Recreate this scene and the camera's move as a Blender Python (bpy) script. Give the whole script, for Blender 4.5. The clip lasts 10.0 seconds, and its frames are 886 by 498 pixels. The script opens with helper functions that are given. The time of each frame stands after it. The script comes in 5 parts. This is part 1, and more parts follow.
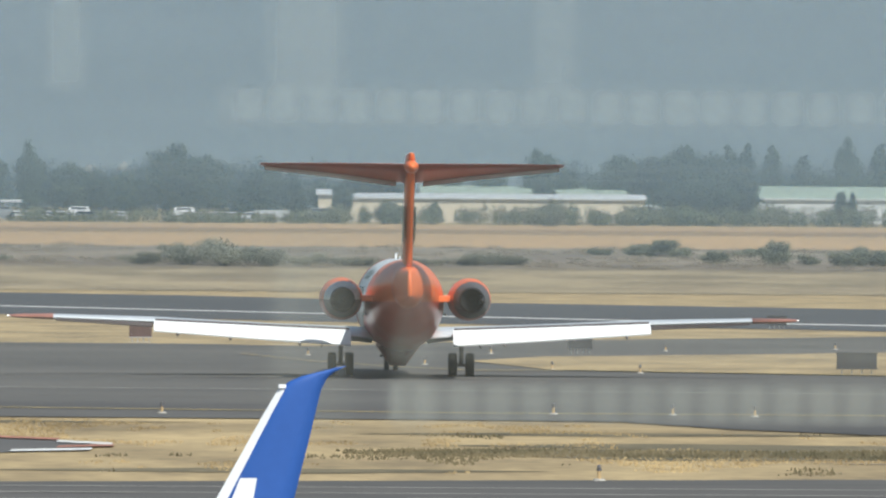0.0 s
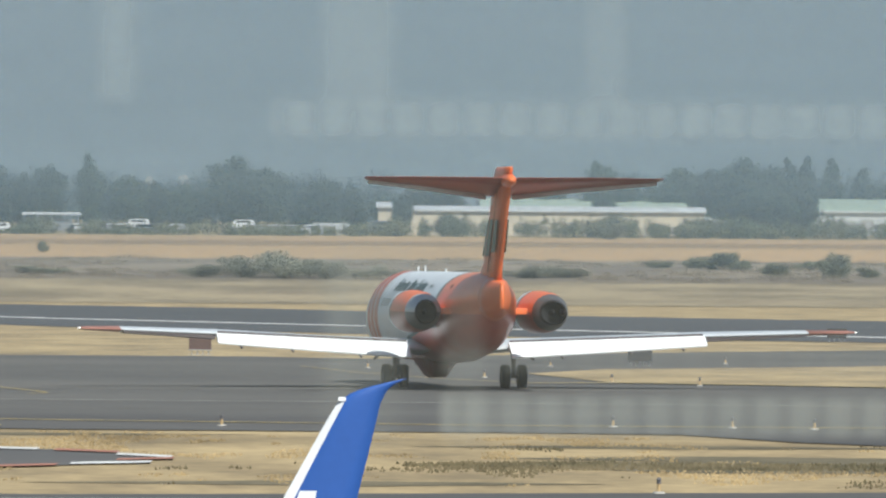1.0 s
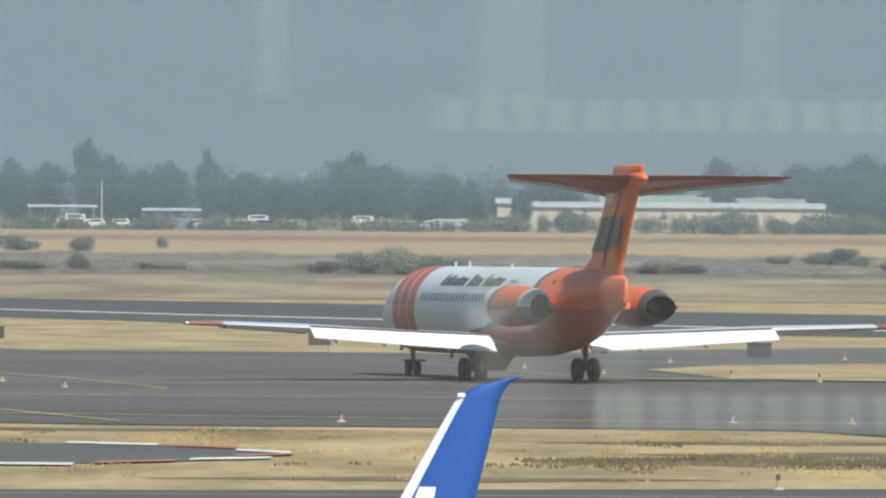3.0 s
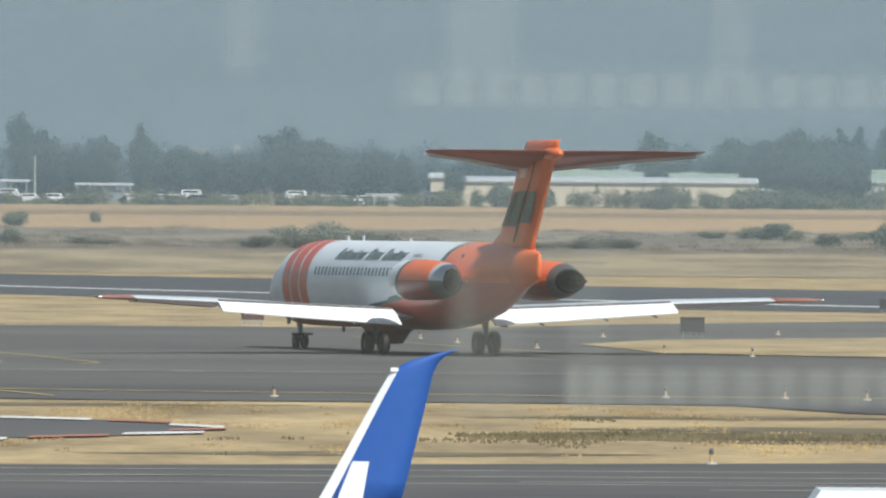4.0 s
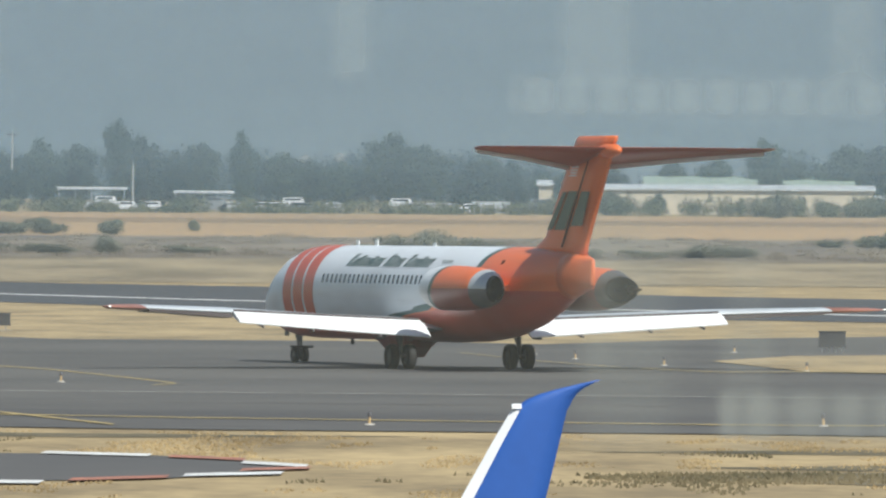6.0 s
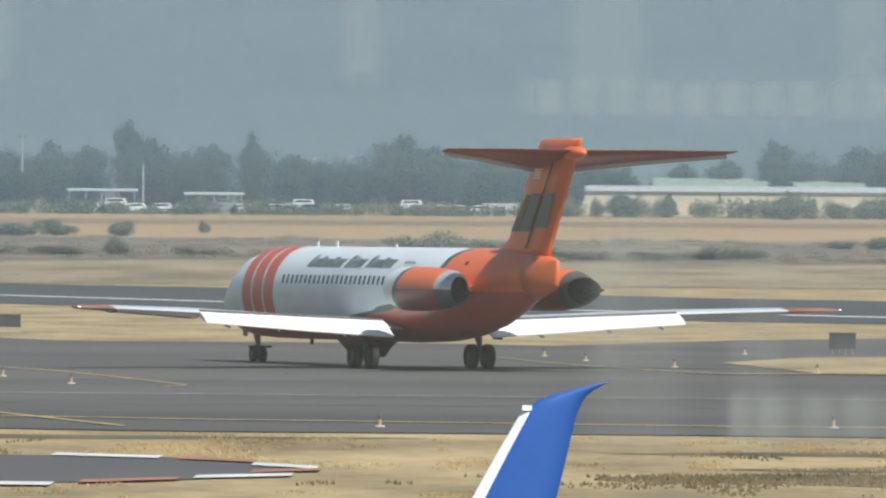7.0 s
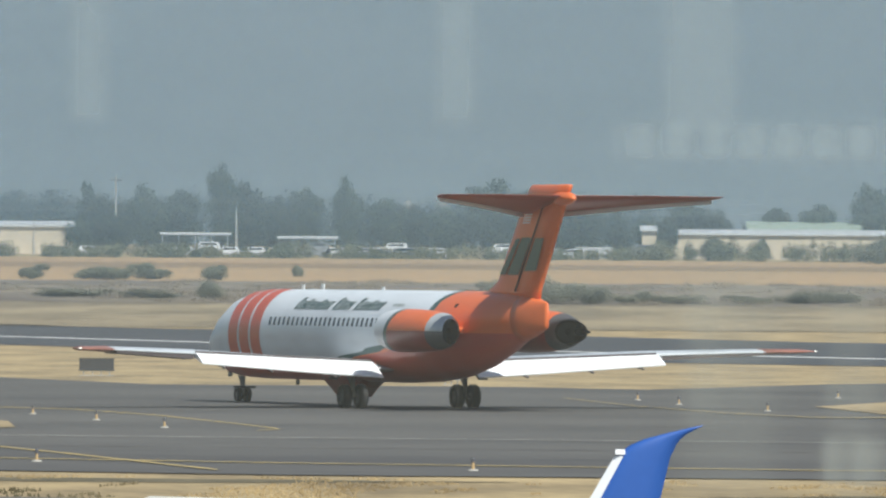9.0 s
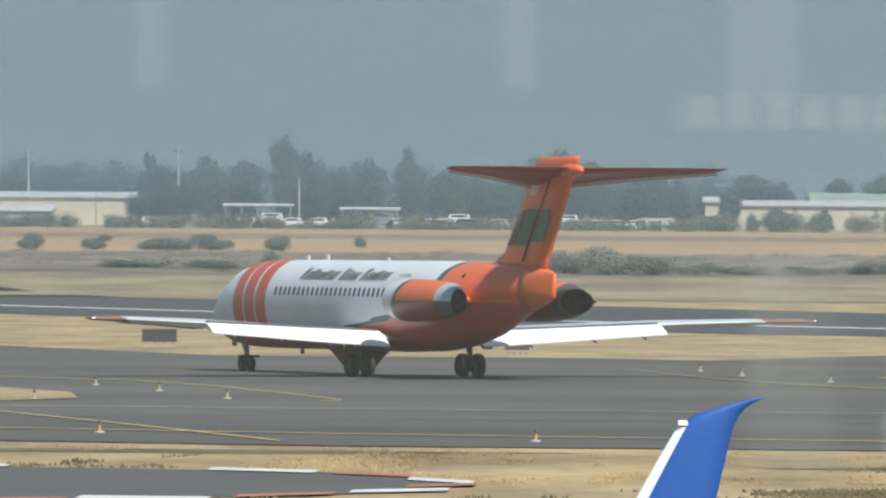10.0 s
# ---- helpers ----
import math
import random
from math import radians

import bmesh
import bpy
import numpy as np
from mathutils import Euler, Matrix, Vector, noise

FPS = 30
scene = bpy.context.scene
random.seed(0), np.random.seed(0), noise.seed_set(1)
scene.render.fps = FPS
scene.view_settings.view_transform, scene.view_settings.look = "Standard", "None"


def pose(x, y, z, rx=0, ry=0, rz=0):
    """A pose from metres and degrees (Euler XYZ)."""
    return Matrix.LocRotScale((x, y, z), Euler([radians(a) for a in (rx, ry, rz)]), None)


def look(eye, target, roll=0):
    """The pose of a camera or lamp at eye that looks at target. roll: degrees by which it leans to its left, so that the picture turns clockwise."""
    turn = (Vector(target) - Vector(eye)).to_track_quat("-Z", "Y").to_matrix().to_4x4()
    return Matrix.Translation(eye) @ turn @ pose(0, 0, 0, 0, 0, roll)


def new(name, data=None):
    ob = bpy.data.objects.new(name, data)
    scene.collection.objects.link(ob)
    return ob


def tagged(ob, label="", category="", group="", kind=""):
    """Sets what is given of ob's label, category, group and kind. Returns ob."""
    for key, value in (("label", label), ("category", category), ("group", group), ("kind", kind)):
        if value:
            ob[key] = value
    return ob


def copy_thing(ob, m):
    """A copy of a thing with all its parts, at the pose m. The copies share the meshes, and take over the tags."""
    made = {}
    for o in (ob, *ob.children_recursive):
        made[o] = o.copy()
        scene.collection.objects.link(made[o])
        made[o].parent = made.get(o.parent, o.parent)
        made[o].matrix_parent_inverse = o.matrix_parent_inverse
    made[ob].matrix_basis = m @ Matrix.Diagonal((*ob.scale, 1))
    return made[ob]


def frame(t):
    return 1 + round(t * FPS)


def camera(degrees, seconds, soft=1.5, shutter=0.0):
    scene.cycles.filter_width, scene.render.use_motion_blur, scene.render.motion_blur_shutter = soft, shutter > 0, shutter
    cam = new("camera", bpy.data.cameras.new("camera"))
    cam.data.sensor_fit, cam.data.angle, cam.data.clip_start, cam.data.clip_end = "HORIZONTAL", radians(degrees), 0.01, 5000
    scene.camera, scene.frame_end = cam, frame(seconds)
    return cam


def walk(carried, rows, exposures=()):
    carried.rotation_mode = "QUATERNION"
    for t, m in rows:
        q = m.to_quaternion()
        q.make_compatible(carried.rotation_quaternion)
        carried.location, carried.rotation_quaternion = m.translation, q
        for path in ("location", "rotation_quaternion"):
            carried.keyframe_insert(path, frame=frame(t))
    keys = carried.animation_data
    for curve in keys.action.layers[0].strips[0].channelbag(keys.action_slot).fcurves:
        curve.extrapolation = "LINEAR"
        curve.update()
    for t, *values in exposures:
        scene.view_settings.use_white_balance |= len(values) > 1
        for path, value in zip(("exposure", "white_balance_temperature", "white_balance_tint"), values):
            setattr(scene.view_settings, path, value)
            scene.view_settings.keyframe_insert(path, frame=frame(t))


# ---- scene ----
# ---------------------------------------------------------------- camera
ROLL = 0.4
cam = camera(4.963, 10.0, soft=2.3)
walk(cam, [
    (0, look((-0.000, 0.000, 5.600), (12.336, 1000.000, 5.109), ROLL)),
    (0.5, look((-0.000, 0.000, 5.600), (9.875, 1000.000, 5.921), ROLL)),
    (1, look((-0.000, 0.000, 5.600), (6.487, 1000.000, 6.318), ROLL)),
    (1.5, look((-0.000, 0.000, 5.600), (6.063, 1000.000, 5.806), ROLL)),
    (2, look((-0.000, 0.000, 5.600), (3.605, 1000.000, 5.789), ROLL)),
    (2.2, look((-0.000, 0.000, 5.600), (-1.136, 1000.000, 6.011), ROLL)),
    (3.3, look((-0.000, 0.000, 5.600), (-5.267, 1000.000, 5.595), ROLL)),
    (3.5, look((-0.000, 0.000, 5.600), (-2.417, 1000.000, 4.896), ROLL)),
    (4, look((-0.000, 0.000, 5.600), (1.375, 1000.000, 3.403), ROLL)),
    (4.2, look((-0.000, 0.000, 5.600), (-2.137, 1000.000, 3.537), ROLL)),
    (4.3, look((-0.009, 1.062, 5.595), (-1.940, 1001.062, 3.627), ROLL)),
    (4.4, look((-0.040, 4.600, 5.575), (-1.839, 1004.600, 3.344), ROLL)),
    (4.5, look((-0.071, 8.138, 5.555), (-2.517, 1008.138, 3.835), ROLL)),
    (4.6, look((-0.102, 11.677, 5.537), (-2.326, 1011.677, 4.956), ROLL)),
    (4.7, look((-0.132, 15.215, 5.517), (-3.027, 1015.215, 5.140), ROLL)),
    (4.8, look((-0.163, 18.754, 5.498), (-4.395, 1018.754, 5.102), ROLL)),
    (4.9, look((-0.194, 22.292, 5.479), (-6.511, 1022.292, 5.074), ROLL)),
    (5, look((-0.225, 25.831, 5.460), (-8.334, 1025.831, 5.436), ROLL)),
    (5.1, look((-0.255, 29.369, 5.440), (-7.970, 1029.369, 5.572), ROLL)),
    (5.2, look((-0.286, 32.908, 5.421), (-8.513, 1032.908, 5.536), ROLL)),
    (5.3, look((-0.317, 36.446, 5.402), (-8.843, 1036.446, 5.168), ROLL)),
    (5.4, look((-0.348, 39.985, 5.383), (-9.123, 1039.985, 4.689), ROLL)),
    (5.5, look((-0.378, 43.523, 5.363), (-9.468, 1043.523, 4.156), ROLL)),
    (5.6, look((-0.400, 46.000, 5.350), (-9.509, 1046.000, 4.128), ROLL)),
    (5.7, look((-0.400, 46.000, 5.350), (-9.594, 1046.000, 4.173), ROLL)),
    (6.8, look((-0.400, 46.000, 5.350), (-8.470, 1046.000, 3.734), ROLL)),
    (7, look((-0.400, 46.000, 5.350), (-10.400, 1046.000, 4.247), ROLL)),
    (7.5, look((-0.400, 46.000, 5.350), (-9.892, 1046.000, 6.078), ROLL)),
    (8, look((-0.400, 46.000, 5.350), (-16.568, 1046.000, 7.996), ROLL)),
    (8.5, look((-0.400, 46.000, 5.350), (-19.839, 1046.000, 9.745), ROLL)),
    (9, look((-0.400, 46.000, 5.350), (-19.545, 1046.000, 8.478), ROLL)),
    (9.5, look((-0.400, 46.000, 5.350), (-25.162, 1046.000, 6.810), ROLL)),
    (10, look((-0.400, 46.000, 5.350), (-25.662, 1046.000, 5.593), ROLL)),
], exposures=[(0, 0.38, 6140, 7), (10, 0.38, 6140, 7)])

# ---------------------------------------------------------------- world, sun
SUN_AZ, SUN_EL = radians(152), radians(46)
world = bpy.data.worlds.new("sky")
scene.world = world
world.use_nodes = True
wn = world.node_tree.nodes
sky = wn.new("ShaderNodeTexSky")
sky.sky_type, sky.sun_disc = "NISHITA", False
sky.sun_elevation, sky.sun_rotation = SUN_EL, SUN_AZ
sky.air_density, sky.dust_density = 1.2, 1.2
wn["Background"].inputs["Strength"].default_value = 0.060
world.node_tree.links.new(sky.outputs[0], wn["Background"].inputs["Color"])

sun_data = bpy.data.lights.new("sun", "SUN")
sun_data.energy, sun_data.angle, sun_data.color = 4.3, radians(0.8), (1.0, 0.955, 0.88)
sun = new("sun", sun_data)
to_sun = Vector((math.sin(SUN_AZ) * math.cos(SUN_EL), math.cos(SUN_AZ) * math.cos(SUN_EL), math.sin(SUN_EL)))
sun.matrix_world = look(to_sun * 600, (0, 0, 0))


# ---------------------------------------------------------------- materials
def mat(name, base, rough=0.6, metal=0.0, vary=0.15, scale=1.0, fine=0.0, bump=0.0, tint=None, coord="Object", stretch=(1, 1, 1), rand=0.0, span=(0.5, 1.0)):
    """A surface with noise at two scales; tint is the second colour that the noise mixes in."""
    m = bpy.data.materials.new(name)
    m.use_nodes = True
    nt = m.node_tree
    n, l = nt.nodes, nt.links
    b = n["Principled BSDF"]
    b.inputs["Roughness"].default_value = rough
    b.inputs["Metallic"].default_value = metal
    tc = n.new("ShaderNodeTexCoord")
    mp = n.new("ShaderNodeMapping")
    mp.inputs["Scale"].default_value = stretch
    l.new(tc.outputs[coord], mp.inputs["Vector"])
    big = n.new("ShaderNodeTexNoise")
    big.inputs["Scale"].default_value, big.inputs["Detail"].default_value = scale, 6
    l.new(mp.outputs[0], big.inputs["Vector"])
    small = n.new("ShaderNodeTexNoise")
    small.inputs["Scale"].default_value, small.inputs["Detail"].default_value = fine or scale * 9, 4
    l.new(mp.outputs[0], small.inputs["Vector"])
    add = n.new("ShaderNodeMath")
    add.operation = "MULTIPLY_ADD"
    l.new(small.outputs[0], add.inputs[0])
    add.inputs[1].default_value = 0.5
    l.new(big.outputs[0], add.inputs[2])
    ramp = n.new("ShaderNodeMapRange")
    ramp.inputs["From Min"].default_value, ramp.inputs["From Max"].default_value = span
    l.new(add.outputs[0], ramp.inputs["Value"])
    mix = n.new("ShaderNodeMix")
    mix.data_type = "RGBA"
    second = tint or tuple(c * (1 - vary) for c in base)
    first = base if tint else tuple(min(1, c * (1 + vary * 0.6)) for c in base)
    mix.inputs["A"].default_value, mix.inputs["B"].default_value = (*first, 1), (*second, 1)
    l.new(ramp.outputs[0], mix.inputs["Factor"])
    out = mix.outputs["Result"]
    if rand:
        info = n.new("ShaderNodeObjectInfo")
        hsv = n.new("ShaderNodeHueSaturation")
        mr = n.new("ShaderNodeMapRange")
        mr.inputs["To Min"].default_value, mr.inputs["To Max"].default_value = 1 - rand, 1 + rand
        l.new(info.outputs["Random"], mr.inputs["Value"])
        l.new(mr.outputs[0], hsv.inputs["Value"])
        l.new(out, hsv.inputs["Color"])
        out = hsv.outputs[0]
    l.new(out, b.inputs["Base Color"])
    if bump:
        bp = n.new("ShaderNodeBump")
        bp.inputs["Strength"].default_value = bump
        l.new(small.outputs[0], bp.inputs["Height"])
        l.new(bp.outputs[0], b.inputs["Normal"])
    return m


def ramp_of(n, stops, interp="LINEAR"):
    r = n.new("ShaderNodeValToRGB")
    r.color_ramp.interpolation = interp
    els = r.color_ramp.elements
    while len(els) < len(stops):
        els.new(0.5)
    for e, (p, c) in zip(els, stops):
        e.position, e.color = p, (*c, 1) if len(c) == 3 else c
    return r


def livery_material():
    """White body; orange rear and belly with a dark green edge, laid out along the aircraft."""
    m = mat("fuselage_paint", (0.74, 0.78, 0.80), 0.32, 0, 0.06, 0.6, 4, 0.02)
    n, l = m.node_tree.nodes, m.node_tree.links
    white = n["Mix"].outputs["Result"]
    tc = n.new("ShaderNodeTexCoord")
    sep = n.new("ShaderNodeSeparateXYZ")
    l.new(tc.outputs["Object"], sep.inputs[0])
    zr = n.new("ShaderNodeMapRange")
    zr.inputs["From Min"].default_value, zr.inputs["From Max"].default_value = 1.0, 5.0
    l.new(sep.outputs["Z"], zr.inputs["Value"])
    # edge of the orange along the body, coded 0..1 for y = -10 .. +22
    code = lambda y: ((y + 10) / 32,) * 3
    edge = ramp_of(n, [(0.0, code(22)), (0.16, code(20)), (0.27, code(3.0)), (0.36, code(-0.6)), (0.47, code(-5.0)), (0.62, code(-5.4)), (0.85, code(-5.9)), (1.0, code(-6.3))])
    edge.color_ramp.interpolation = "EASE"
    l.new(zr.outputs[0], edge.inputs[0])
    yr = n.new("ShaderNodeMapRange")
    yr.inputs["From Min"].default_value, yr.inputs["From Max"].default_value = -10, 22
    yr.clamp = False
    l.new(sep.outputs["Y"], yr.inputs["Value"])
    d = n.new("ShaderNodeMath")
    d.operation = "SUBTRACT"
    l.new(edge.outputs[0], d.inputs[0])
    l.new(yr.outputs[0], d.inputs[1])
    wide = ramp_of(n, [(0.0, (0.012,) * 3), (0.30, (0.05,) * 3), (0.42, (0.06,) * 3), (0.5, (0.012,) * 3), (1.0, (0.008,) * 3)])
    l.new(zr.outputs[0], wide.inputs[0])
    near = n.new("ShaderNodeMath")
    near.operation = "ADD"
    l.new(d.outputs[0], near.inputs[0])
    l.new(wide.outputs[0], near.inputs[1])
    inside = n.new("ShaderNodeMath")
    inside.operation = "GREATER_THAN"
    inside.inputs[1].default_value = 0.0
    l.new(near.outputs[0], inside.inputs[0])

    def step(at):
        s = n.new("ShaderNodeMath")
        s.operation = "GREATER_THAN"
        s.inputs[1].default_value = at
        l.new(d.outputs[0], s.inputs[0])
        return s.outputs[0]
    def mixer(fac, a, colour):
        x = n.new("ShaderNodeMix")
        x.data_type = "RGBA"
        l.new(fac, x.inputs["Factor"])
        l.new(a, x.inputs["A"])
        x.inputs["B"].default_value = (*colour, 1)
        return x.outputs["Result"]
    green = mixer(inside.outputs[0], white, (0.035, 0.10, 0.085))
    orange = mixer(step(0.008), green, ORANGE)
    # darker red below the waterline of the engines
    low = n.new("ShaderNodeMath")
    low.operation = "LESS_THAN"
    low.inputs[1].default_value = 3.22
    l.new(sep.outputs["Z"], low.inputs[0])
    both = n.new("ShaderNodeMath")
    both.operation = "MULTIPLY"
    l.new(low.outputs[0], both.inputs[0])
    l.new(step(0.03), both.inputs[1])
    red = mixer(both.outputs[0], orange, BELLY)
    # streaks of soot and retardant
    dirt = n.new("ShaderNodeTexNoise")
    dirt.inputs["Scale"].default_value, dirt.inputs["Detail"].default_value = 1.0, 5
    dm = n.new("ShaderNodeMapping")
    dm.inputs["Scale"].default_value = (2.5, 0.35, 2.5)
    l.new(tc.outputs["Object"], dm.inputs["Vector"])
    l.new(dm.outputs[0], dirt.inputs["Vector"])
    dr = n.new("ShaderNodeMapRange")
    dr.inputs["From Min"].default_value, dr.inputs["From Max"].default_value = 0.45, 0.8
    dr.inputs["To Min"].default_value, dr.inputs["To Max"].default_value = 0.0, 0.2
    l.new(dirt.outputs[0], dr.inputs["Value"])
    grime = mixer(dr.outputs[0], red, (0.20, 0.15, 0.13))
    l.new(grime, n["Principled BSDF"].inputs["Base Color"])
    return m


ORANGE = (0.74, 0.165, 0.045)
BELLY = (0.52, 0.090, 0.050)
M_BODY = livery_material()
M_ORANGE = mat("orange_paint", ORANGE, 0.38, 0, 0.1, 0.5, 5, 0.02)
# dark red, with the shade under the stabilizer put into the colour
M_REDSHADE = mat("red_paint_with_shade", (0.27, 0.048, 0.032), 0.4, 0, 0.1, 0.6, 5)
M_TIP = mat("faded_orange_tip", (0.34, 0.15, 0.11), 0.5, 0, 0.25, 0.8, 6)
M_STRIPE = mat("orange_red_stripe", (0.58, 0.105, 0.05), 0.35, 0, 0.08, 0.8, 6)
M_WHITE = mat("white_paint", (0.78, 0.80, 0.80), 0.35, 0, 0.07, 0.7, 6)
M_FLAP = mat("white_flap_paint", (0.86, 0.87, 0.87), 0.45, 0, 0.05, 0.9, 8)
M_WING = mat("grey_wing_skin", (0.60, 0.63, 0.65), 0.32, 0.15, 0.12, 0.4, 5)
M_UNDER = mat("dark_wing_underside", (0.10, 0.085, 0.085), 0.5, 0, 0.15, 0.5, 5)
M_METAL = mat("bare_metal", (0.52, 0.54, 0.56), 0.3, 0.8, 0.15, 1.2, 10)
M_COWL = mat("dull_exhaust_cowl", (0.52, 0.54, 0.55), 0.42, 0.35, 0.25, 1.0, 6)
# soot of the right cowl, and painted shade under the left cowl
M_SOOTSHADE = mat("soot_shade_cowl", (0.11, 0.11, 0.115), 0.5, 0.3, 0.3, 1.0, 6)
M_DARKMETAL = mat("sooty_metal", (0.045, 0.045, 0.05), 0.55, 0.5, 0.3, 1.5, 10)
M_BLACK = mat("black_hollow", (0.008, 0.008, 0.009), 0.8)
M_GREEN = mat("dark_green_paint", (0.03, 0.085, 0.072), 0.4, 0, 0.1, 1, 8)
M_REG = mat("grey_green_lettering", (0.22, 0.27, 0.26), 0.4, 0, 0.1, 1, 8)
M_GEAR = mat("grimy_gear_steel", (0.15, 0.15, 0.155), 0.55, 0.3, 0.25, 3, 15)
M_RUBBER = mat("tyre_rubber", (0.022, 0.022, 0.023), 0.75, 0, 0.2, 3, 20)
M_GLASS = mat("dark_window", (0.03, 0.04, 0.05), 0.12)
M_BLUE = mat("blue_paint", (0.03, 0.10, 0.36), 0.45, 0, 0.1, 0.7, 6)
M_LIGHT = bpy.data.materials.new("lit_lens")
M_LIGHT.use_nodes = True
M_LIGHT.node_tree.nodes["Principled BSDF"].inputs["Emission Color"].default_value = (1, 0.95, 0.8, 1)
M_LIGHT.node_tree.nodes["Principled BSDF"].inputs["Emission Strength"].default_value = 1.0

M_GRASS = mat("dry_grass", (0.455, 0.345, 0.178), 0.95, 0, 0.3, 0.20, 1.7, 0.0, tint=(0.215, 0.163, 0.088), stretch=(0.9, 0.30, 1), span=(0.52, 0.94))
M_FIELD = mat("straw_field", (0.486, 0.3105, 0.144), 0.95, 0, 0.2, 0.02, 0.4, tint=(0.378, 0.252, 0.126), stretch=(1, 0.2, 1))
M_BRUSH = mat("brown_brush", (0.155, 0.125, 0.098), 0.95, 0, 0.3, 0.03, 0.25, tint=(0.27, 0.22, 0.15), stretch=(1.5, 1, 1), span=(0.58, 0.95))
M_BRUSHLEAF = mat("brush_twigs", (0.26, 0.215, 0.155), 0.9, 0, 0.3, 0.1, 1, tint=(0.20, 0.17, 0.125))
M_HEDGE = mat("olive_hedge_leaves", (0.16, 0.155, 0.08), 0.8, 0, 0.3, 0.12, 2, tint=(0.085, 0.10, 0.05), span=(0.58, 0.92))
M_PALE = mat("pale_grass", (0.32, 0.26, 0.16), 0.95, 0, 0.3, 0.045, 0.4, tint=(0.171, 0.1395, 0.09), stretch=(1.2, 0.55, 1), span=(0.6, 0.92))
M_ASPHALT = mat("taxiway_asphalt", (0.112, 0.106, 0.094), 0.85, 0, 0.2, 0.09, 0.9, tint=(0.072, 0.069, 0.064), stretch=(0.35, 0.5, 1), span=(0.58, 0.95))
M_ROAD = mat("dark_asphalt", (0.1098, 0.1053, 0.0972), 0.85, 0, 0.2, 0.08, 0.6, tint=(0.09, 0.0882, 0.0837), stretch=(0.8, 0.4, 1))
M_RUNWAY = mat("runway_asphalt", (0.054, 0.0585, 0.063), 0.85, 0, 0.2, 0.03, 0.4, tint=(0.0765, 0.081, 0.0855), stretch=(1, 0.2, 1))
M_YELLOW = mat("yellow_line", (0.46, 0.35, 0.14), 0.8, 0, 0.3, 0.5, 4, tint=(0.30, 0.24, 0.125), span=(0.55, 0.95))
M_WHITELINE = mat("white_line", (0.70, 0.70, 0.67), 0.8, 0, 0.2, 0.8, 5, tint=(0.48, 0.47, 0.44), span=(0.6, 1.0))
M_REDLINE = mat("red_line", (0.46, 0.19, 0.12), 0.8, 0, 0.25, 0.8, 5, tint=(0.24, 0.13, 0.10), span=(0.55, 0.95))
M_OLIVE = mat("olive_weeds", (0.085, 0.076, 0.043), 0.95, 0, 0.3, 0.3, 2.5, tint=(0.19, 0.155, 0.09), stretch=(0.9, 0.35, 1), span=(0.56, 0.92))
M_LEAF = mat("broad_leaves", (0.038, 0.056, 0.028), 0.8, 0, 0.4, 0.35, 3, tint=(0.024, 0.038, 0.02), rand=0.3)
M_NEEDLE = mat("conifer_needles", (0.030, 0.052, 0.028), 0.8, 0, 0.4, 0.4, 3, tint=(0.018, 0.035, 0.02), rand=0.2)
M_BUSH = mat("dusty_bush", (0.195, 0.19, 0.115), 0.85, 0, 0.35, 0.4, 3, tint=(0.125, 0.135, 0.075), rand=0.2)
M_SCRUB = mat("pale_scrub", (0.27, 0.265, 0.185), 0.9, 0, 0.35, 0.4, 3, tint=(0.20, 0.20, 0.135), rand=0.15)
M_BARK = mat("bark", (0.10, 0.075, 0.05), 0.9, 0, 0.3, 1, 8)
M_BEIGE = mat("beige_metal_wall", (0.62, 0.54, 0.40), 0.6, 0, 0.08, 0.1, 1.5)
M_ROOFW = mat("white_metal_roof", (0.66, 0.67, 0.66), 0.5, 0, 0.1, 0.1, 1.5)
M_ROOFG = mat("green_metal_roof", (0.44, 0.52, 0.40), 0.5, 0, 0.1, 0.1, 1.5)
M_GREYWALL = mat("grey_wall", (0.42, 0.42, 0.40), 0.7, 0, 0.12, 0.2, 2)
M_CARWHITE = mat("white_car_paint", (0.80, 0.80, 0.80), 0.25, 0, 0.05, 1, 5)
M_CARGREY = mat("grey_car_paint", (0.32, 0.34, 0.36), 0.25, 0.3, 0.05, 1, 5)
M_SIGN = mat("dark_sign_back", (0.045, 0.047, 0.05), 0.6, 0, 0.15, 2, 12)
M_SIGNRED = mat("red_sign_face", (0.085, 0.05, 0.046), 0.6, 0, 0.15, 2, 12)
M_STEEL = mat("galvanised_steel", (0.42, 0.43, 0.43), 0.5, 0.6, 0.15, 3, 15)
M_LAMPYEL = mat("yellow_lamp_body", (0.44, 0.31, 0.15), 0.6, 0, 0.15, 3, 15)
M_CONC = mat("pale_concrete", (0.40, 0.38, 0.34), 0.85, 0, 0.15, 2, 12)
M_LAMPBLUE = mat("blue_lamp_lens", (0.13, 0.125, 0.13), 0.2)


